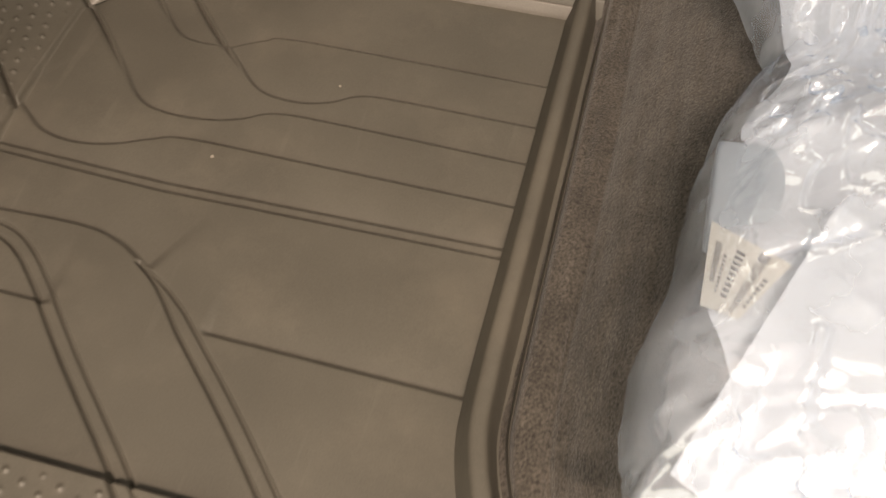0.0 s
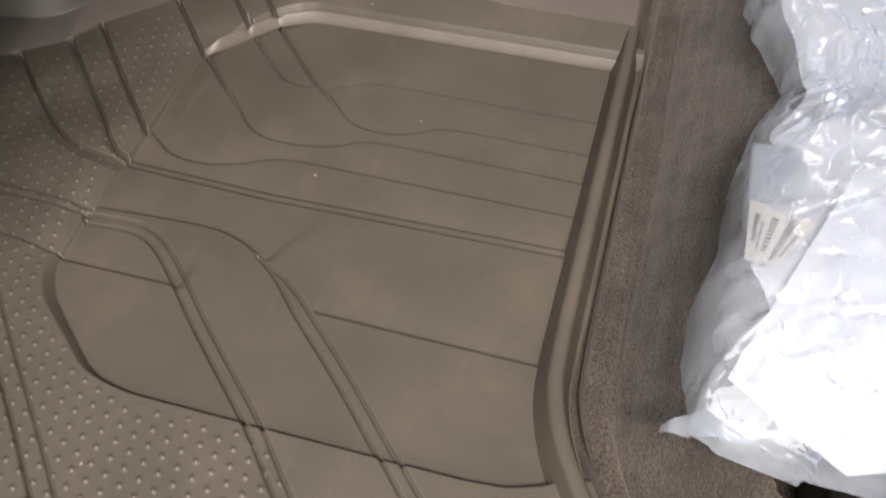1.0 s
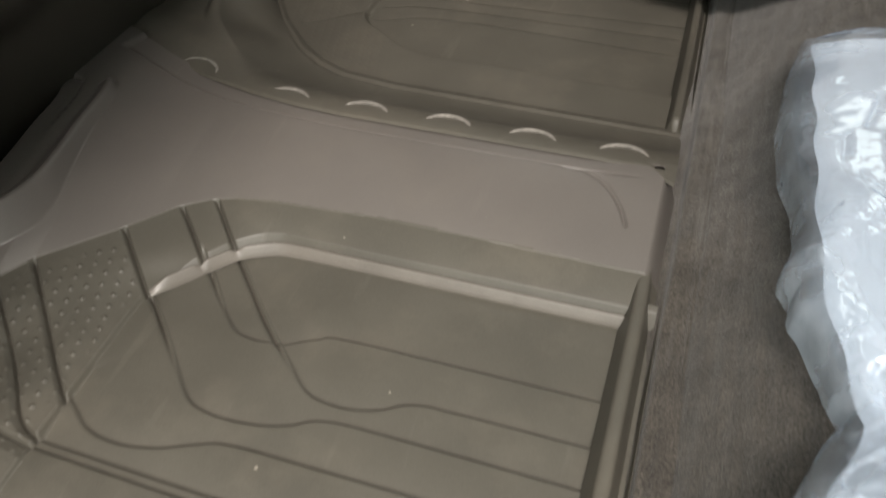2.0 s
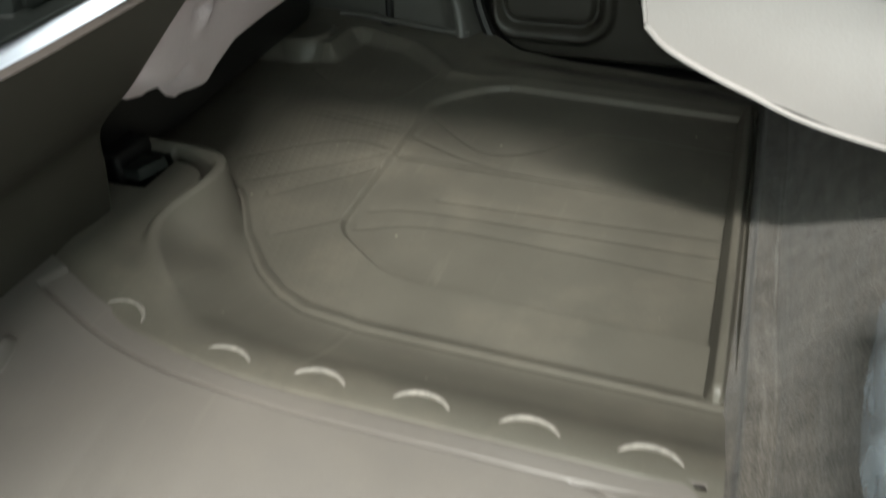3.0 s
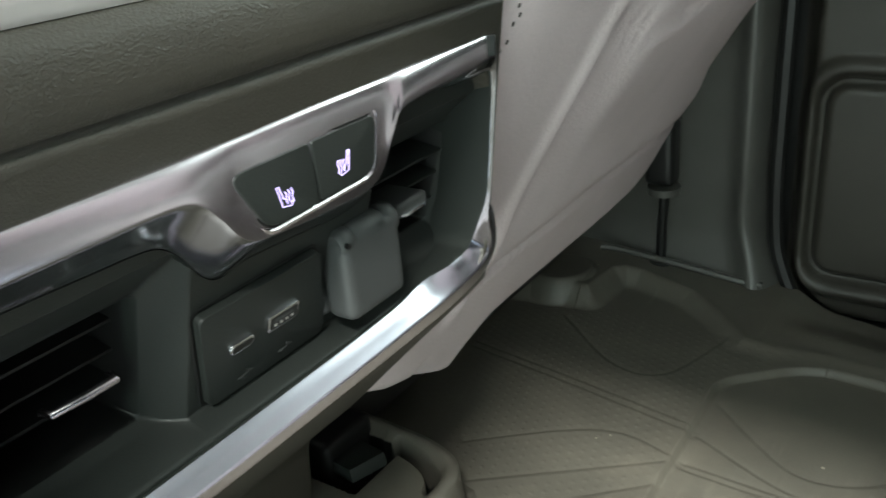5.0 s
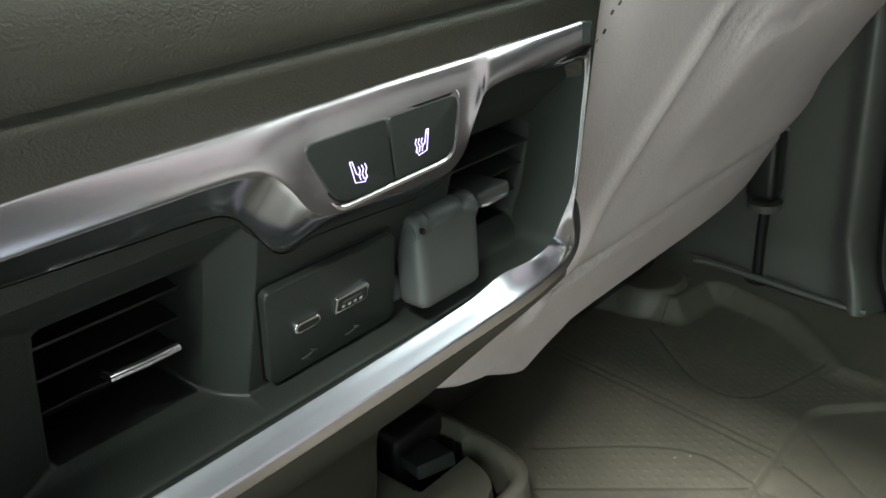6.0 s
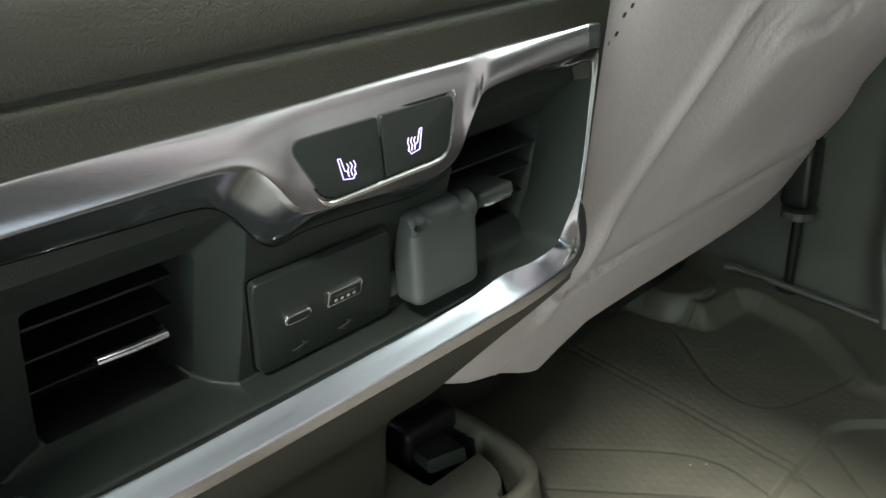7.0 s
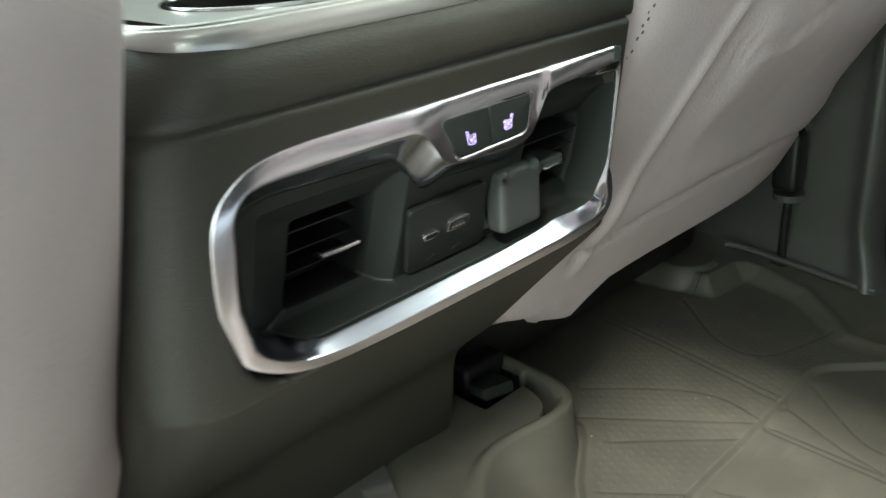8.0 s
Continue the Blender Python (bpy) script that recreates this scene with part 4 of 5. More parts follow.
def ring_bm(outline, inset, depth, span=None):
    """A thin rim along an outline, or along a span of its points."""
    bm = bmesh.new()
    c = Vector((sum(p[0] for p in outline) / len(outline), sum(p[1] for p in outline) / len(outline)))
    n = len(outline)
    rows = []
    for w, h in ((-1.3, 0.0), (-0.3, depth * 0.9), (0.0, depth), (1.0, depth * 0.1)):
        rows.append([])
        for i in range(*span) if span else range(n):
            p, a_, b_ = Vector(outline[i]), Vector(outline[i - 1]), Vector(outline[(i + 1) % n])
            d = (b_ - a_).normalized()
            nrm = Vector((-d.y, d.x))
            if (c - p).dot(nrm) < 0:
                nrm = -nrm
            t = (i - span[0]) / (span[1] - 1 - span[0]) if span else 0.5
            q = p + nrm * inset * w * min(1, 6 * t + 0.2, 6 * (1 - t) + 0.2)
            rows[-1].append(bm.verts.new((h, q.x, q.y)))
    for r0, r1 in zip(rows, rows[1:]):
        for i in range(len(r0) - (1 if span else 0)):
            j = (i + 1) % len(r0)
            bm.faces.new((r0[i], r0[j], r1[j], r1[i]))
    return bm


RIM = rounded([(0.7070, 0.3896), (0.7738, 0.3896), (0.7692, 0.3690), (0.7187, 0.3676)], [0.006, 0.004, 0.005, 0.006], 7)
BED = rounded([(0.7080, 0.3889), (0.7728, 0.3889), (0.7684, 0.3698), (0.7193, 0.3684)], [0.0056, 0.0035, 0.0045, 0.0055], 7)
part("switch_rim", moved(ring_bm(flat(RIM), 0.0011, 0.0010, (10, 30)), on_front_plane(*centre, 0.0023)), FRAME, console, "bright chrome rim")
part("switch_bed", moved(prism_bm(flat(BED), 0.0004), on_front_plane(*centre, 0.0026)), BLACK, console)


def seat_icon(cy, cz, f):
    """A small seat with three waves of warmth, drawn in thin lines."""
    bm = bmesh.new()
    strokes = [[(-0.0040, 0.0046), (-0.0028, 0.0046), (-0.0012, -0.0004), (0.0008, -0.0014)], [(-0.0040, 0.0046), (-0.0022, -0.0034), (0.0026, -0.0042), (0.0040, -0.0020)]]
    for k in range(3):
        strokes.append([(0.0000 + 0.0017 * k, 0.0020 + 0.0002 * k), (0.0008 + 0.0017 * k, 0.0006), (0.0000 + 0.0017 * k, -0.0010), (0.0006 + 0.0017 * k, -0.0030)])
    for st in strokes:
        sub = tube_bm([(0.0, -0.74 * f * y, 0.78 * z) for y, z in st], 0.00017, 5)
        tmp = bpy.data.meshes.new("tmp")
        sub.to_mesh(tmp)
        sub.free()
        bm.from_mesh(tmp)
        bpy.data.meshes.remove(tmp)
    return moved(bm, on_front_plane(cy, cz, 0.0041))


for shape, flip, cy, cz in (([(0.7090, 0.3881), (0.7402, 0.3881), (0.7410, 0.3698), (0.7198, 0.3693)], -1, 0.7278, 0.3762), ([(0.7416, 0.3881), (0.7716, 0.3881), (0.7676, 0.3706), (0.7422, 0.3700)], 1, 0.7541, 0.3775)):
    sw = part("switch", moved(prism_bm(flat(rounded(shape, [0.0045 if flip < 0 else 0.0008, 0.0008 if flip < 0 else 0.003, 0.0008 if flip < 0 else 0.004, 0.0045 if flip < 0 else 0.0008])), 0.0014, 0.0006, 3), on_front_plane(*centre, 0.0026)), PLASTIC, console, "black seat heater switch")
    part("seat_icon", seat_icon(cy, cz, flip), GLOW, sw, "glowing violet seat heater symbol")

# USB plate
plate = rounded([(0.7020, 0.3432), (0.7565, 0.3432), (0.7640, 0.3045), (0.7080, 0.3040)], 0.003)
pc = (0.733, 0.323)
usb = part("usb_plate", moved(prism_bm(local(plate, pc), 0.0030, 0.0009, 3), on_face(*pc, -0.0016)), PLASTIC, console, "dark USB charging plate")
part("plate_gap", moved(ring_bm(local(rounded([(0.7011, 0.3441), (0.7574, 0.3441), (0.7651, 0.3036), (0.7071, 0.3031)], 0.0034), pc), 0.0005, 0.0002), on_face(*pc, -0.0019)), BLACK, usb)


def port(cy, cz, wide, high, r, name, label):
    o = rounded([(-wide / 2, -high / 2), (wide / 2, -high / 2), (wide / 2, high / 2), (-wide / 2, high / 2)], r)
    shell = part(name, moved(prism_bm(o, 0.0009, 0.0003), on_face(cy, cz, 0.0014)), CHROME, usb, label)
    i = [(y * (1 - 0.0013 / wide * 2 * 0.6), z * (1 - 0.0013 / high * 2 * 0.6)) for y, z in o]
    part("slot", moved(prism_bm(i, 0.0003), on_face(cy, cz, 0.0022)), BLACK, shell)
    return shell


port(0.7203, 0.3240, 0.0105, 0.0042, 0.0021, "usb_c_port", "small oval metal port")
usba = port(0.7393, 0.3250, 0.0146, 0.0066, 0.0006, "usb_a_port", "rectangular metal port")
part("tongue", moved(box_bm(0, 0.0004, -0.0044, 0.0044, 0.0002, 0.0013, 0.0001), on_face(0.7393, 0.3250, 0.0022)), CAPGREY, usba)
for k in range(4):
    part("contact", moved(box_bm(0, 0.0004, -0.0006, 0.0006, -0.0017, -0.0007, 0.0001), on_face(0.7393 + (k - 1.5) * 0.0026, 0.3250, 0.0023)), SATIN, usba)
for cy in (0.7228, 0.7420):
    part("charge_mark", moved(prism_bm([(-0.0034, -0.0003), (0.0006, 0.0003), (0.0000, 0.0024), (0.0034, 0.0003), (-0.0006, -0.0003), (0.0000, -0.0024)], 0.0002), on_face(cy, 0.3100, 0.0019)), CAPGREY, usb, "faint grey charging mark")

# socket cap: a rounded lid with a barrel hinge along its top
cap = part("socket_cap", box_bm(-0.1905, -0.1765, 0.7640, 0.7965, 0.3100, 0.3435, 0.0048, 5), CAPGREY, console, "dark grey hinged socket cap")
part("hinge_barrel", tube_bm([(-0.1828, y, 0.3398) for y in (0.7716, 0.7726, 0.7880, 0.7890)], 0.0062, 18, lambda t: 0.9 if t in (0.0, 1.0) else 1.0), CAPGREY, cap)
for y0, y1 in ((0.7643, 0.7712), (0.7898, 0.7962)):
    part("hinge_knuckle", tube_bm([(-0.1828, y, 0.3396) for y in (y0, y0 + 0.0012, y0 + 0.003, y1 - 0.0008, y1)], 0.0064, 18, lambda t: 0.72 if t == 0.0 else (0.93 if t in (0.25, 1.0) else 1.0)), CAPGREY, cap)
part("hinge_pin", moved(tube_bm([(0, 0, -0.0006), (0, 0, 0.0006)], 0.0011, 10), Matrix.Translation((-0.1764, 0.7658, 0.3410)) @ Matrix.Rotation(radians(90), 4, "Y")), BLACK, cap)
part("cap_body", box_bm(-0.208, -0.1912, 0.7625, 0.7980, 0.3092, 0.3435, 0.0042, 4), CAPGREY, cap)

# vents
def vent(y0, y1, z0, z1, rows, name_label, mat):
    v = part("air_vent", box_bm(face_x((z0 + z1) / 2) - 0.056, face_x((z0 + z1) / 2) - 0.046, y0 - 0.002, y1 + 0.002, z0 - 0.004, z1 + 0.004), BLACK, console, name_label)
    for z in rows:
        bm = box_bm(-0.018, 0.0, y0 - 0.002, y1 + 0.002, -0.0006, 0.0006, 0.0004)
        part("slat", moved(bm, Matrix.Translation((face_x(z) - (0.0260 if y0 < 0.7 else 0.0130), 0, z)) @ Matrix.Rotation(radians(10), 4, "Y")), mat, v)
    return v


# shade is in the slat colour: left ones black, right ones lighter
lv = vent(0.6425, 0.6915, 0.294, 0.352, (0.3190, 0.3312, 0.3428), "rear air vent with dark slats", BLACK)
part("vent_tab", tube_bm([(-0.1990, 0.6590, 0.3318), (-0.1950, 0.6596, 0.3320), (-0.1935, 0.669, 0.3324), (-0.1930, 0.6792, 0.3328), (-0.1970, 0.6800, 0.3326)], 0.0014, 10), FRAME, lv, "thin chrome tab")
rv = vent(0.790, 0.8470, 0.304, 0.362, (0.3255, 0.3380, 0.3485), "rear air vent with dark slats", PLASTIC)
tab = part("vent_tab", box_bm(-0.205, -0.184, 0.8040, 0.8250, 0.3340, 0.3400, 0.0022, 3), CAPGREY, rv)
part("tab_edge", tube_bm([(-0.1860, 0.8050, 0.3350), (-0.1838, 0.809, 0.3348), (-0.1838, 0.821, 0.3350), (-0.1860, 0.8255, 0.3354)], 0.0009, 6), CHROME, tab, "thin chrome edge")

# console top with cup holder
DECK = rounded([(-0.66, 0.580), (-0.1610, 0.5840), (-0.1610, 0.857), (-0.66, 0.857)], [0.004, 0.040, 0.010, 0.004], 10)
DECK_Z = 0.0070


def deck_row(inset, z):
    out = []
    n = len(DECK)
    for i in range(n):
        d = (Vector(DECK[(i + 1) % n]) - Vector(DECK[i - 1])).normalized()
        out.append((DECK[i][0] - d.y * inset, DECK[i][1] + d.x * inset, z + DECK_Z))
    return out


D = np.array([deck_row(*r) for r in ((0.0012, 0.4300), (0.0, 0.4335), (0.0004, 0.4366), (0.0018, 0.4387), (0.0036, 0.4392), (0.0046, 0.4386), (0.0052, 0.4378), (0.0062, 0.4378), (0.0068, 0.4388), (0.0078, 0.4396), (0.0098, 0.4398))]).transpose(1, 0, 2)
sheet("deck_lip", D[..., 0], D[..., 1], D[..., 2], SATIN, console, "bright silver lip round the console top", close_u=True)
CUP = (-0.2190, 0.668)
a = np.linspace(0, 2 * math.pi, 72, endpoint=False)
rows = []
for t in np.linspace(0, 1, 8):
    ring_pts = []
    for q in a:
        c, s_ = math.cos(q), math.sin(q)
        lim = min(((-0.1702 - CUP[0]) if c > 0 else (CUP[0] + 0.64)) / max(abs(c), 1e-6), ((0.840 - CUP[1]) if s_ > 0 else (CUP[1] - 0.600)) / max(abs(s_), 1e-6))
        r = 0.0460 * (1 - t) + lim * t
        ring_pts.append((CUP[0] + r * c, CUP[1] + r * s_, 0.4397 + DECK_Z))
    rows.append(ring_pts)
C = np.array(rows).transpose(1, 0, 2)
sheet("top_deck", C[..., 0], C[..., 1], C[..., 2], SATIN, console, "bright silver deck on the console", close_u=True)
prof2 = [(0.0472, 0.4398), (0.0468, 0.4409), (0.0456, 0.4412), (0.0444, 0.4402), (0.0437, 0.4360), (0.0405, 0.3700), (0.0360, 0.3650), (0.0001, 0.3650)]
C = np.array([[(CUP[0] + r * math.cos(q), CUP[1] + r * math.sin(q), z + DECK_Z) for r, z in prof2[:4]] for q in a])
sheet("cup_rim", C[..., 0], C[..., 1], C[..., 2], CHROME, console, "bright rim of the cup holder", close_u=True)
C = np.array([[(CUP[0] + r * math.cos(q), CUP[1] + r * math.sin(q), z + DECK_Z) for r, z in prof2[3:]] for q in a])
sheet("cup_well", C[..., 0], C[..., 1], C[..., 2], BLACK, console, "black cup well", close_u=True)

# ---- front seats ----


def front_seat(label, mirror):
    seat = thing("front_seat", label, "car seat")
    f = (lambda y: 1.425 - y) if mirror else (lambda y: y)
    yy = np.linspace(0.862, 1.402, 150)
    low = np.interp(yy, [0.862, 0.882, 0.905, 0.927, 0.940, 0.948, 0.965, 0.985, 0.995, 1.02, 1.08, 1.28, 1.36, 1.402], [0.172, 0.156, 0.143, 0.136, 0.143, 0.134, 0.117, 0.105, 0.117, 0.135, 0.139, 0.137, 0.155, 0.200])
    tt = np.linspace(0, 1, 120) ** 1.25
    U = np.repeat(yy[:, None], len(tt), 1)
    V = low[:, None] + tt[None] * (0.98 - low[:, None])
    half = (U - 1.135) / 0.27
    back = 0.053 if mirror else 0.0
    base = back + np.where(V < 0.46, -0.175 + 0.53 * (V - 0.379), -0.132 + 0.10 * (V - 0.46) - 0.25 * (V - 0.46) ** 2)
    X = base - np.where(half > 0, 0.045 * np.abs(half) ** 7, (0.050 * np.abs(half) ** 6 if mirror else 0.016 * np.abs(half) ** 24)) + 0.008 * (1 - half**2)
    X = X - 0.030 * step(0.030, 0.0, V - low[:, None]) ** 2
    # crease of the bolster, waist seam, pocket
    fold = line_distance(U, V, curve([(0.945, 0.20), (0.957, 0.29), (0.972, 0.379), (1.0, 0.52), (1.03, 0.70)], 30))
    X = X + 0.0045 * np.exp(-((fold / 0.007) ** 2)) + 0.006 * step(0.97, 1.03, U) * step(0.25, 0.33, V)
    seam = line_distance(U, V, curve([(0.93, 0.216), (0.99, 0.222), (1.10, 0.227), (1.24, 0.226), (1.34, 0.214), (1.40, 0.205)], 30))
    X = X - 0.0085 * np.exp(-((seam / 0.0030) ** 2)) + 0.004 * np.exp(-(((V - 0.245) / 0.02) ** 2))
    pocket = curve([(0.972, 0.380), (1.0, 0.371), (1.04, 0.365), (1.08, 0.370), (1.16, 0.40), (1.30, 0.43)], 30)
    pk = line_distance(U, V, pocket)
    X = X - 0.0045 * np.exp(-((pk / 0.0022) ** 2)) + 0.006 * np.exp(-(((V - 0.36) / 0.03) ** 2)) * step(1.0, 1.04, U)
    wr = soft_noise(U, V * 0.6, 34, 8)
    X = X + 0.0008 * wr * step(0.98, 1.05, U) + 0.0006 * soft_noise(U, V, 90, 9)
    Xs = np.concatenate([X, X[::-1] - 0.11], 0)
    Us = np.concatenate([f(U), f(U[::-1])], 0)
    Vs = np.concatenate([V, V[::-1] + 0.01], 0)
    sheet("seat_back", Xs, Us, Vs, LEATHER, seat, close_u=True)
    for k in range(0 if mirror else 24):
        z = 0.366 + 0.0038 * k
        col = int(np.argmin(np.abs(yy - (0.8735 + 0.10 * (z - 0.372)))))
        row = int(np.argmin(np.abs(V[col] - z)))
        b = box_bm(-0.0004, 0.0004, -0.0005, 0.0005, -0.0010, 0.0010, 0.0002)
        part("stitch", moved(b, Matrix.Translation((float(X[col, row]) + 0.0004, float(U[col, row]), z)) @ Matrix.Rotation(radians(27), 4, "Y")), STITCH, seat)
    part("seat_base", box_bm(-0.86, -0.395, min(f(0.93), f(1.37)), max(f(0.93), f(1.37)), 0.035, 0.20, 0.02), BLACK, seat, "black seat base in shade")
    part("cushion", box_bm(-0.88, -0.36, min(f(0.90), f(1.38)), max(f(0.90), f(1.38)), 0.20, 0.34, 0.04, 4), LEATHER, seat)
    return seat


front_seat("grey leather front passenger seat with sagging back pocket", False)
front_seat("grey leather driver seat beside the console", True)

# seat rail bracket in the liner's cut-out
bracket = thing("seat_bracket", "black seat rail bracket beside the console", "bracket")
part("bracket_body", box_bm(-0.47, -0.376, 0.920, 0.975, 0.0, 0.070, 0.008, 3), BLACK, bracket)
part("bracket_tongue", moved(box_bm(-0.022, 0.022, -0.016, 0.016, -0.006, 0.006, 0.003), pose(-0.366, 0.938, 0.052, 0, -14, -18)), PLASTIC, bracket)

# belt anchor by the pillar
anchor = thing("belt_anchor", "black belt anchor with a thin rod beside the seat", "belt anchor")
part("anchor_block", box_bm(-0.322, -0.290, 1.398, 1.425, 0.118, 0.190, 0.008, 3), BLACK, anchor)
part("collar", moved(tube_bm([(0, 0, -0.004), (0, 0, 0.004)], 0.018, 16), pose(-0.303, 1.410, 0.111)), TRIM, anchor, "grey collar")
part("rod", tube_bm([(-0.303, 1.412, 0.110), (-0.306, 1.415, 0.07), (-0.308, 1.418, 0.018)], 0.0055, 10), BLACK, anchor)
part("foot", moved(tube_bm([(0, 0, -0.006), (0, 0, 0.003)], 0.014, 14), pose(-0.308, 1.418, 0.018)), BLACK, anchor)
part("silver_pin", moved(tube_bm([(0, 0, -0.006), (0, 0, 0.006)], 0.004, 8), pose(-0.284, 1.398, 0.203, 40)), CHROME, anchor, "small bright pin")

# ---- rear seat ----
rear_seat = thing("rear_seat", "light grey leather rear bench cushion with piped edge", "car seat")


def cushion():
    """The bench cushion: side outline swept from the inner end to the door."""
    end = [(0.228, 0.176), (0.160, 0.200), (0.112, 0.222), (0.094, 0.236), (0.091, 0.248), (0.0905, 0.262), (0.0935, 0.276), (0.098, 0.286), (0.105, 0.294), (0.113, 0.299), (0.122, 0.303), (0.134, 0.305), (0.20, 0.291), (0.36, 0.268), (0.66, 0.240), (0.66, 0.16), (0.45, 0.14)]
    full = [(0.228, 0.176), (0.160, 0.200), (0.112, 0.222), (0.093, 0.236), (0.083, 0.255), (0.077, 0.285), (0.0735, 0.315), (0.0735, 0.338), (0.080, 0.353), (0.094, 0.366), (0.115, 0.374), (0.16, 0.382), (0.25, 0.388), (0.40, 0.385), (0.66, 0.375), (0.66, 0.16), (0.45, 0.14)]
    pe, pf = curve(end + [end[0]], 170)[:-1], curve(full + [full[0]], 170)[:-1]
    cen = np.array([0.26, 0.25])
    rows = []
    yy = [0.9225] + [0.9225 + 0.085 * (1 - math.cos(q)) for q in np.linspace(0.12, math.pi / 2, 18)] + list(np.linspace(1.02, 1.40, 16)) + [1.42]
    for k, y in enumerate(yy):
        t = min(1, max(0, (y - 0.9225) / 0.085))
        lift = math.sqrt(max(0, 1 - (1 - t) ** 2))
        q = pe * (1 - lift) + pf * lift
        q[:, 1] += 0.0012 * np.sin(q[:, 0] * 60 + y * 40) * step(0.30, 0.36, q[:, 1])
        if y > 1.41:
            q = cen + (q - cen) * 0.97
        rows.append(np.stack([q[:, 0], np.full(len(q), y), q[:, 1]], 1))
    R = np.array(rows).transpose(1, 0, 2)
    sheet("seat_cushion", R[..., 0], R[..., 1], R[..., 2], DIMLEATHER, rear_seat, close_u=True)
    side = rows[0][:, [0, 2]]
    K = np.linspace(1, 0.02, 14)[None, :, None]
    Q = cen + (side[:, None] - cen) * K
    sheet("side_panel", Q[..., 0], 0.9225 - 0.004 * np.sin(np.pi * (1 - K[..., 0])) * np.ones(Q.shape[:2]), Q[..., 1], DIMLEATHER, rear_seat, close_u=True)
    pipe = curve([(0.093, 0.9215, 0.240), (0.0905, 0.9215, 0.262), (0.098, 0.922, 0.286), (0.113, 0.923, 0.299), (0.133, 0.924, 0.304), (0.168, 0.924, 0.297), (0.21, 0.924, 0.288), (0.34, 0.924, 0.270)], 50)
    part("piping", tube_bm([tuple(v) for v in pipe], 0.0016, 7), DIMLEATHER, rear_seat)
    low = curve([(0.093, 0.9215, 0.238), (0.112, 0.9215, 0.2215), (0.16, 0.9215, 0.199), (0.228, 0.9215, 0.175), (0.40, 0.9215, 0.142)], 40)
    part("piping", tube_bm([tuple(v) for v in low], 0.0020, 7), DIMLEATHER, rear_seat)
    seam = curve([(0.0975, 0.9240, 0.312), (0.104, 0.9246, 0.3185), (0.116, 0.9250, 0.3215), (0.149, 0.9250, 0.3165), (0.30, 0.9250, 0.294)], 30)
    part("seam", tube_bm([tuple(v) for v in seam], 0.0011, 6), DIMLEATHER, rear_seat)
    part("seam", tube_bm([(0.0970, 0.9235, 0.314), (0.0985, 0.9228, 0.302), (0.1015, 0.9222, 0.290)], 0.0013, 6), DIMLEATHER, rear_seat)
    part("seat_pan", box_bm(0.34, 0.66, 0.935, 1.40, 0.125, 0.165, 0.01), BLACK, rear_seat, "black seat pan")


cushion()
part("leg", box_bm(0.46, 0.52, 0.95, 1.00, 0.085, 0.14, 0.006), BLACK, rear_seat)
part("leg", box_bm(0.46, 0.52, 1.33, 1.38, 0.085, 0.14, 0.006), BLACK, rear_seat)

# black block added in the hollow to deepen the bag's shadow
shade_block = thing("bag_shade", "black block added in a carpet hollow for the shadow of the bag", "seat mount")
part("shade_body", box_bm(0.318, 0.47, 0.186, 0.250, -0.005, 0.060, 0.010, 5), BLACK, shade_block)
part("shade_lip", box_bm(0.324, 0.474, 0.182, 0.190, -0.003, 0.050, 0.003, 3), BLACK, shade_block)

# ---- plastic bag ----
bag = thing("plastic_bag", "clear crumpled plastic bag with packed parts and papers", "plastic bag")


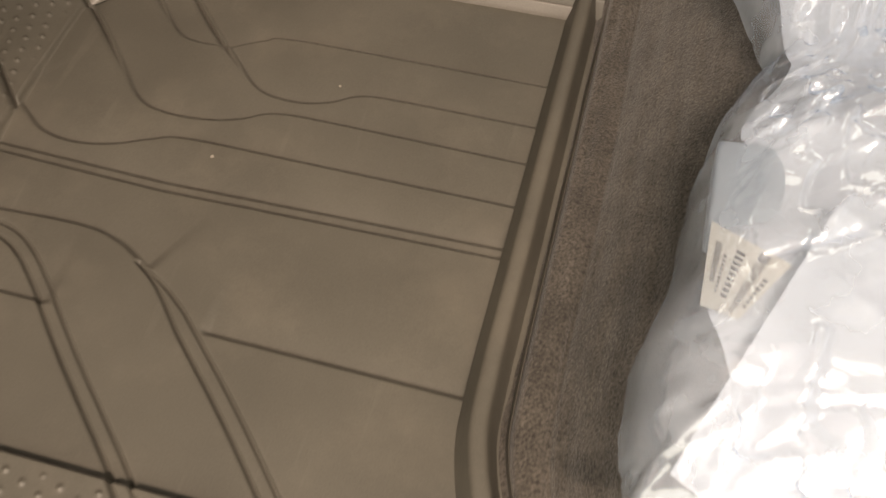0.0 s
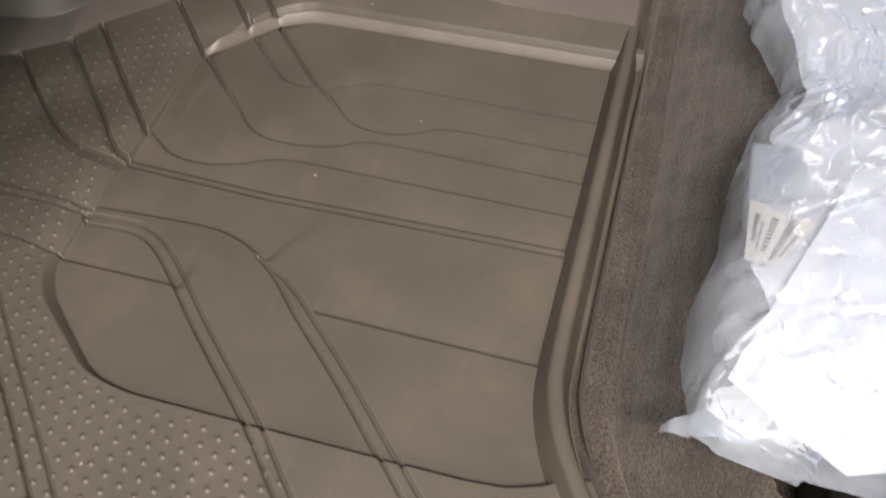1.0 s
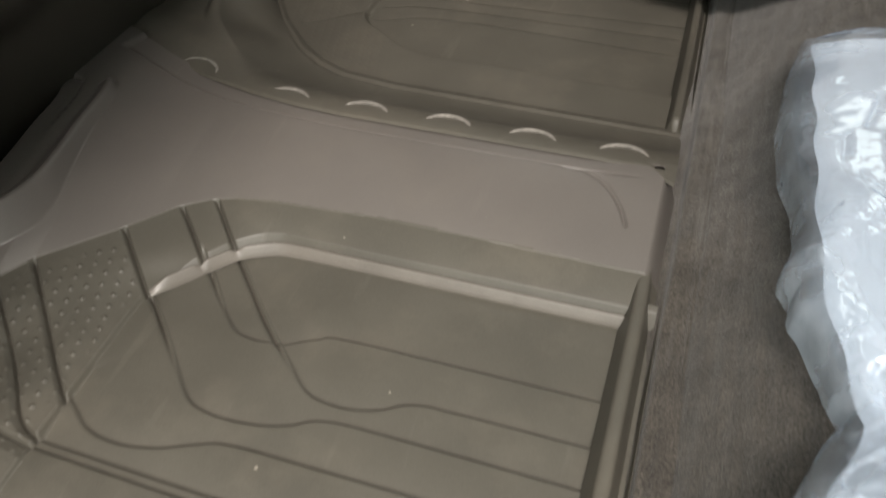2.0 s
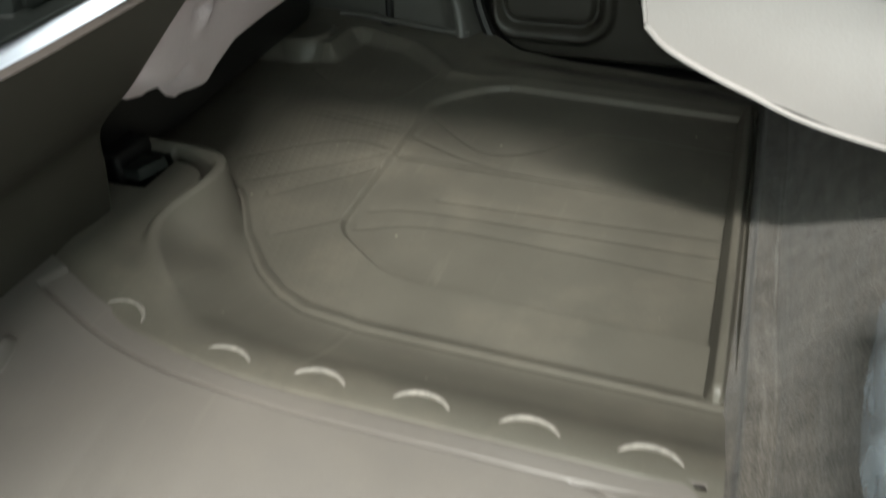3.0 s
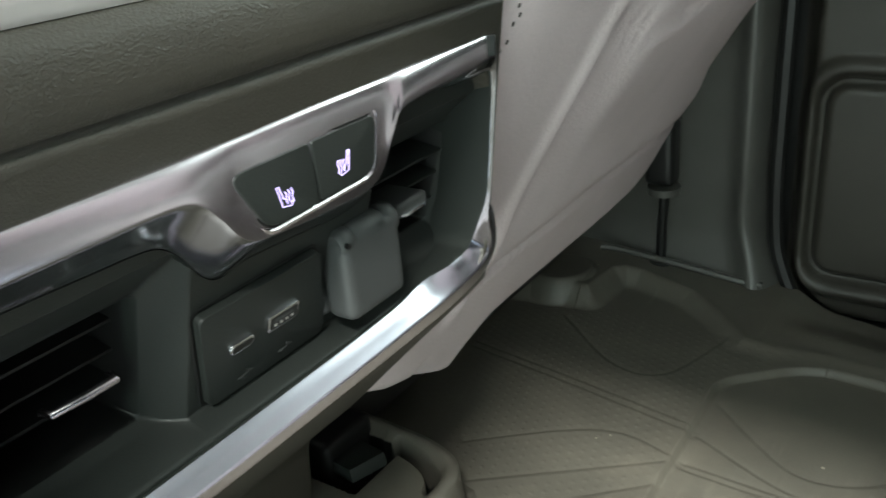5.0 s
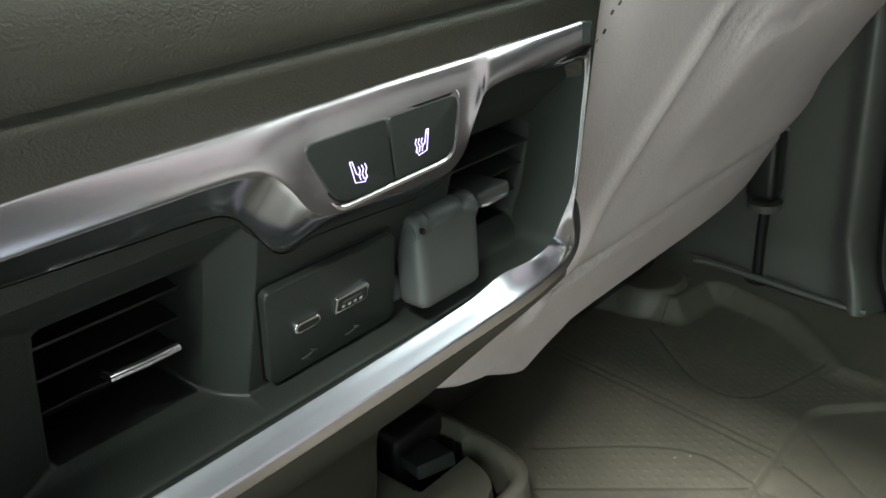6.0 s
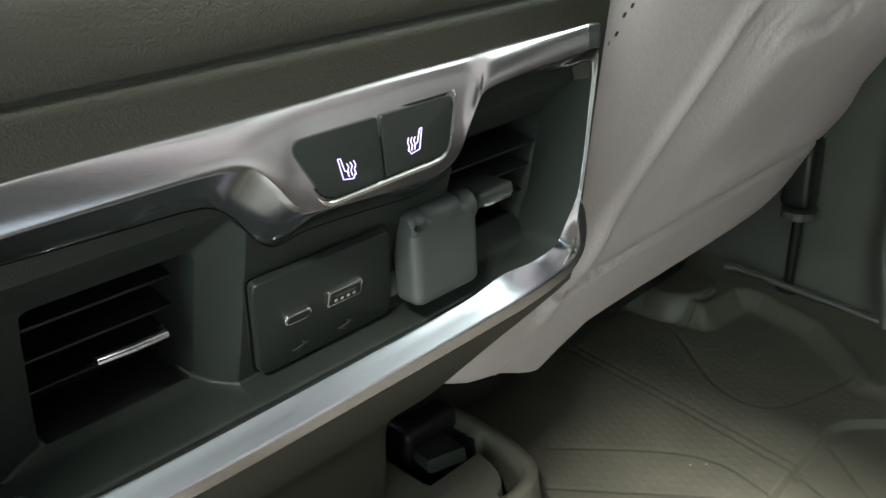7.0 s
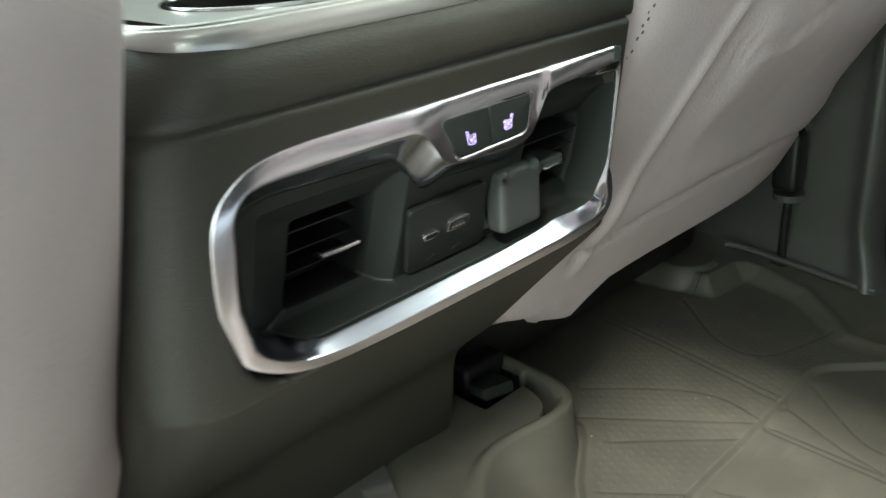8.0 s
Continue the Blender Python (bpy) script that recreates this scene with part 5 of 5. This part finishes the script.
def film_shell():
    ny, na = 420, 190
    ys = np.linspace(0.203, 0.86, ny)
    x_left = np.interp(ys, [0.203, 0.209, 0.216, 0.224, 0.25, 0.28, 0.30, 0.32, 0.36, 0.41, 0.445, 0.465, 0.49, 0.53, 0.56, 0.60, 0.63, 0.66, 0.72, 0.78, 0.86], [0.290, 0.258, 0.244, 0.2395, 0.2365, 0.236, 0.241, 0.2465, 0.250, 0.257, 0.270, 0.281, 0.272, 0.258, 0.250, 0.258, 0.255, 0.247, 0.244, 0.248, 0.262]) + 0.0025
    x_right = np.interp(ys, [0.203, 0.23, 0.30, 0.46, 0.60, 0.86], [0.36, 0.44, 0.47, 0.45, 0.48, 0.46])
    high = np.interp(ys, [0.203, 0.210, 0.224, 0.25, 0.27, 0.34, 0.40, 0.44, 0.467, 0.50, 0.56, 0.62, 0.72, 0.80, 0.86], [0.006, 0.026, 0.050, 0.066, 0.074, 0.078, 0.070, 0.052, 0.040, 0.050, 0.062, 0.060, 0.064, 0.056, 0.012])
    a = np.linspace(0, math.pi, na)
    ca, sa = np.sign(np.cos(a)) * np.abs(np.cos(a)) ** 0.85, np.sin(a) ** 0.55
    X = ((x_left + x_right) / 2)[:, None] - ((x_right - x_left) / 2)[:, None] * ca[None]
    Y = np.repeat(ys[:, None], na, 1)
    crumple = np.zeros(X.shape)
    rng = np.random.default_rng(5)
    # long soft folds, then short sharp ones crowded at the tie, the torn corner and one spot on the side
    for k in range(430):
        if k < 90:
            px, py, sharp, size = rng.uniform(0.24, 0.48), rng.uniform(0.2, 0.86), rng.uniform(0.003, 0.009), rng.uniform(0.03, 0.09)
            amount = rng.uniform(0.0006, 0.0020)
        else:
            cx, cy, sx, sy = ((0.33, 0.475, 0.07, 0.035), (0.30, 0.56, 0.06, 0.06), (0.275, 0.232, 0.022, 0.020), (0.288, 0.392, 0.014, 0.016), (0.36, 0.30, 0.08, 0.07))[k % 5]
            px, py, sharp, size = rng.normal(cx, sx), rng.normal(cy, sy), rng.uniform(0.0011, 0.0030), rng.uniform(0.006, 0.035)
            amount = rng.uniform(0.0012, 0.0048)
        toward = math.atan2(py - 0.467, px - 0.33)
        an = (toward if rng.uniform() < 0.5 else rng.uniform(0, math.pi)) + rng.normal(0, 0.35)
        q = [(px - size * math.cos(an) / 2, py - size * math.sin(an) / 2), (px + size * math.cos(an) / 2, py + size * math.sin(an) / 2)]
        crumple += rng.choice([-1, 1], p=[0.4, 0.6]) * amount * np.exp(-line_distance(X, Y, q) / sharp)
    crumple += 0.0012 * (0.5 - np.abs(soft_noise(X, Y * 0.6, 45, 21)))
    knot = np.exp(-(((Y - 0.467) / 0.022) ** 2))
    fan = 0.0030 * np.sin(X * 330 + 6 * np.sin(X * 60) + 30 * (Y - 0.467)) * knot
    Z = 0.090 + high[:, None] * sa[None] + (crumple + fan) * sa[None] ** 0.5
    X = X + crumple * 0.5
    return sheet("film", X, Y, Z, FILM, bag, "clear crumpled plastic film")


def packing():
    """Soft white padding inside the bag, lying under the film."""
    u, v = np.meshgrid(np.linspace(0, 1, 50), np.linspace(0, 1, 90), indexing="ij")
    y = 0.225 + 0.60 * v
    left = np.interp(y, [0.22, 0.26, 0.29, 0.30, 0.338, 0.348, 0.385, 0.395, 0.42, 0.46, 0.52, 0.60, 0.83], [0.304, 0.280, 0.267, 0.261, 0.261, 0.278, 0.278, 0.268, 0.276, 0.293, 0.276, 0.268, 0.268]) + 0.0015 * np.sin(y * 90)
    x = left + u * (0.45 - left)
    dome = np.sin(np.pi * np.clip(u * 0.86 + 0.12, 0, 1)) ** 0.6
    z = 0.093 + np.interp(y, [0.22, 0.27, 0.34, 0.40, 0.467, 0.52, 0.62, 0.83], [0.016, 0.046, 0.050, 0.049, 0.024, 0.036, 0.046, 0.03]) * dome + 0.0025 * soft_noise(x, y, 70, 31)
    return sheet("padding", x, y, z, PAPER, bag, "soft white packing sheet")


packing()
film_shell()
flap = curve([(0.2325, 0.2155, 0.090), (0.243, 0.2185, 0.096), (0.256, 0.223, 0.099), (0.275, 0.229, 0.101)], 14)
W = np.array([[(p[0] + 0.2 * q * (0.2 + k * 0.05), p[1] + q * (0.15 + 0.85 * k / 13), p[2] + 0.002 * math.sin(k)) for q in (-0.017, -0.008, 0.002, 0.012)] for k, p in enumerate(flap)])
sheet("loose_corner", W[..., 0], W[..., 1], W[..., 2], FILM, bag, "loose torn corner of film")
part("packed_part", moved(box_bm(-0.041, 0.05, -0.008, 0.040, -0.014, 0.010, 0.003, 3), pose(0.300, 0.350, 0.116, 0, -6, 0)), BLUEGREY, bag, "blue-grey packed part")


def paper(name, corners, mat, label, wave, n=24):
    a, b, c, d = (np.array(p) for p in corners)
    u, v = np.meshgrid(np.linspace(0, 1, n), np.linspace(0, 1, n), indexing="ij")
    P = ((1 - u) * (1 - v))[..., None] * a + (u * (1 - v))[..., None] * b + (u * v)[..., None] * c + ((1 - u) * v)[..., None] * d
    P[..., 2] += wave * soft_noise(u * 1.0, v * 1.0, 6, 12)
    return sheet(name, P[..., 0], P[..., 1], P[..., 2], mat, bag, label)


paper("paper_sheet", [(0.2555, 0.2320, 0.117), (0.313, 0.2085, 0.100), (0.44, 0.24, 0.128), (0.302, 0.345, 0.148)], PAPER, "folded white paper", 0.004)
LABEL_CORNERS = [(0.2590, 0.3410, 0.1245), (0.2870, 0.3150, 0.1420), (0.2715, 0.2925, 0.1320), (0.2585, 0.3010, 0.1225)]
label_sheet = paper("label_sheet", LABEL_CORNERS, LABELPAPER, "cream printed label", 0.0006, 8)


def label_point(a, b):
    """A place on the label from a along and b across its lines of print, both from 0 to 1."""
    u, v = b, 1 - a
    w = ((1 - u) * (1 - v), u * (1 - v), u * v, (1 - u) * v)
    return sum((np.array(p) * k for p, k in zip(LABEL_CORNERS, w)), np.zeros(3)) + (0, 0, 0.0010)


for a0, a1, b, tall, n in ((0.30, 0.80, 0.10, 0.09, 16), (0.20, 0.70, 0.24, 0.05, 9), (0.18, 0.84, 0.39, 0.12, 9), (0.04, 0.94, 0.66, 0.13, 26), (0.16, 0.66, 0.86, 0.07, 7)):
    bm = bmesh.new()
    for j in range(n):
        q0, q1 = a0 + (a1 - a0) * j / n, a0 + (a1 - a0) * (j + 0.55) / n
        bm.faces.new([bm.verts.new(label_point(*q)) for q in ((q0, b), (q1, b), (q1, b + tall), (q0, b + tall))])
    part("print_bar", bm, INK, label_sheet)
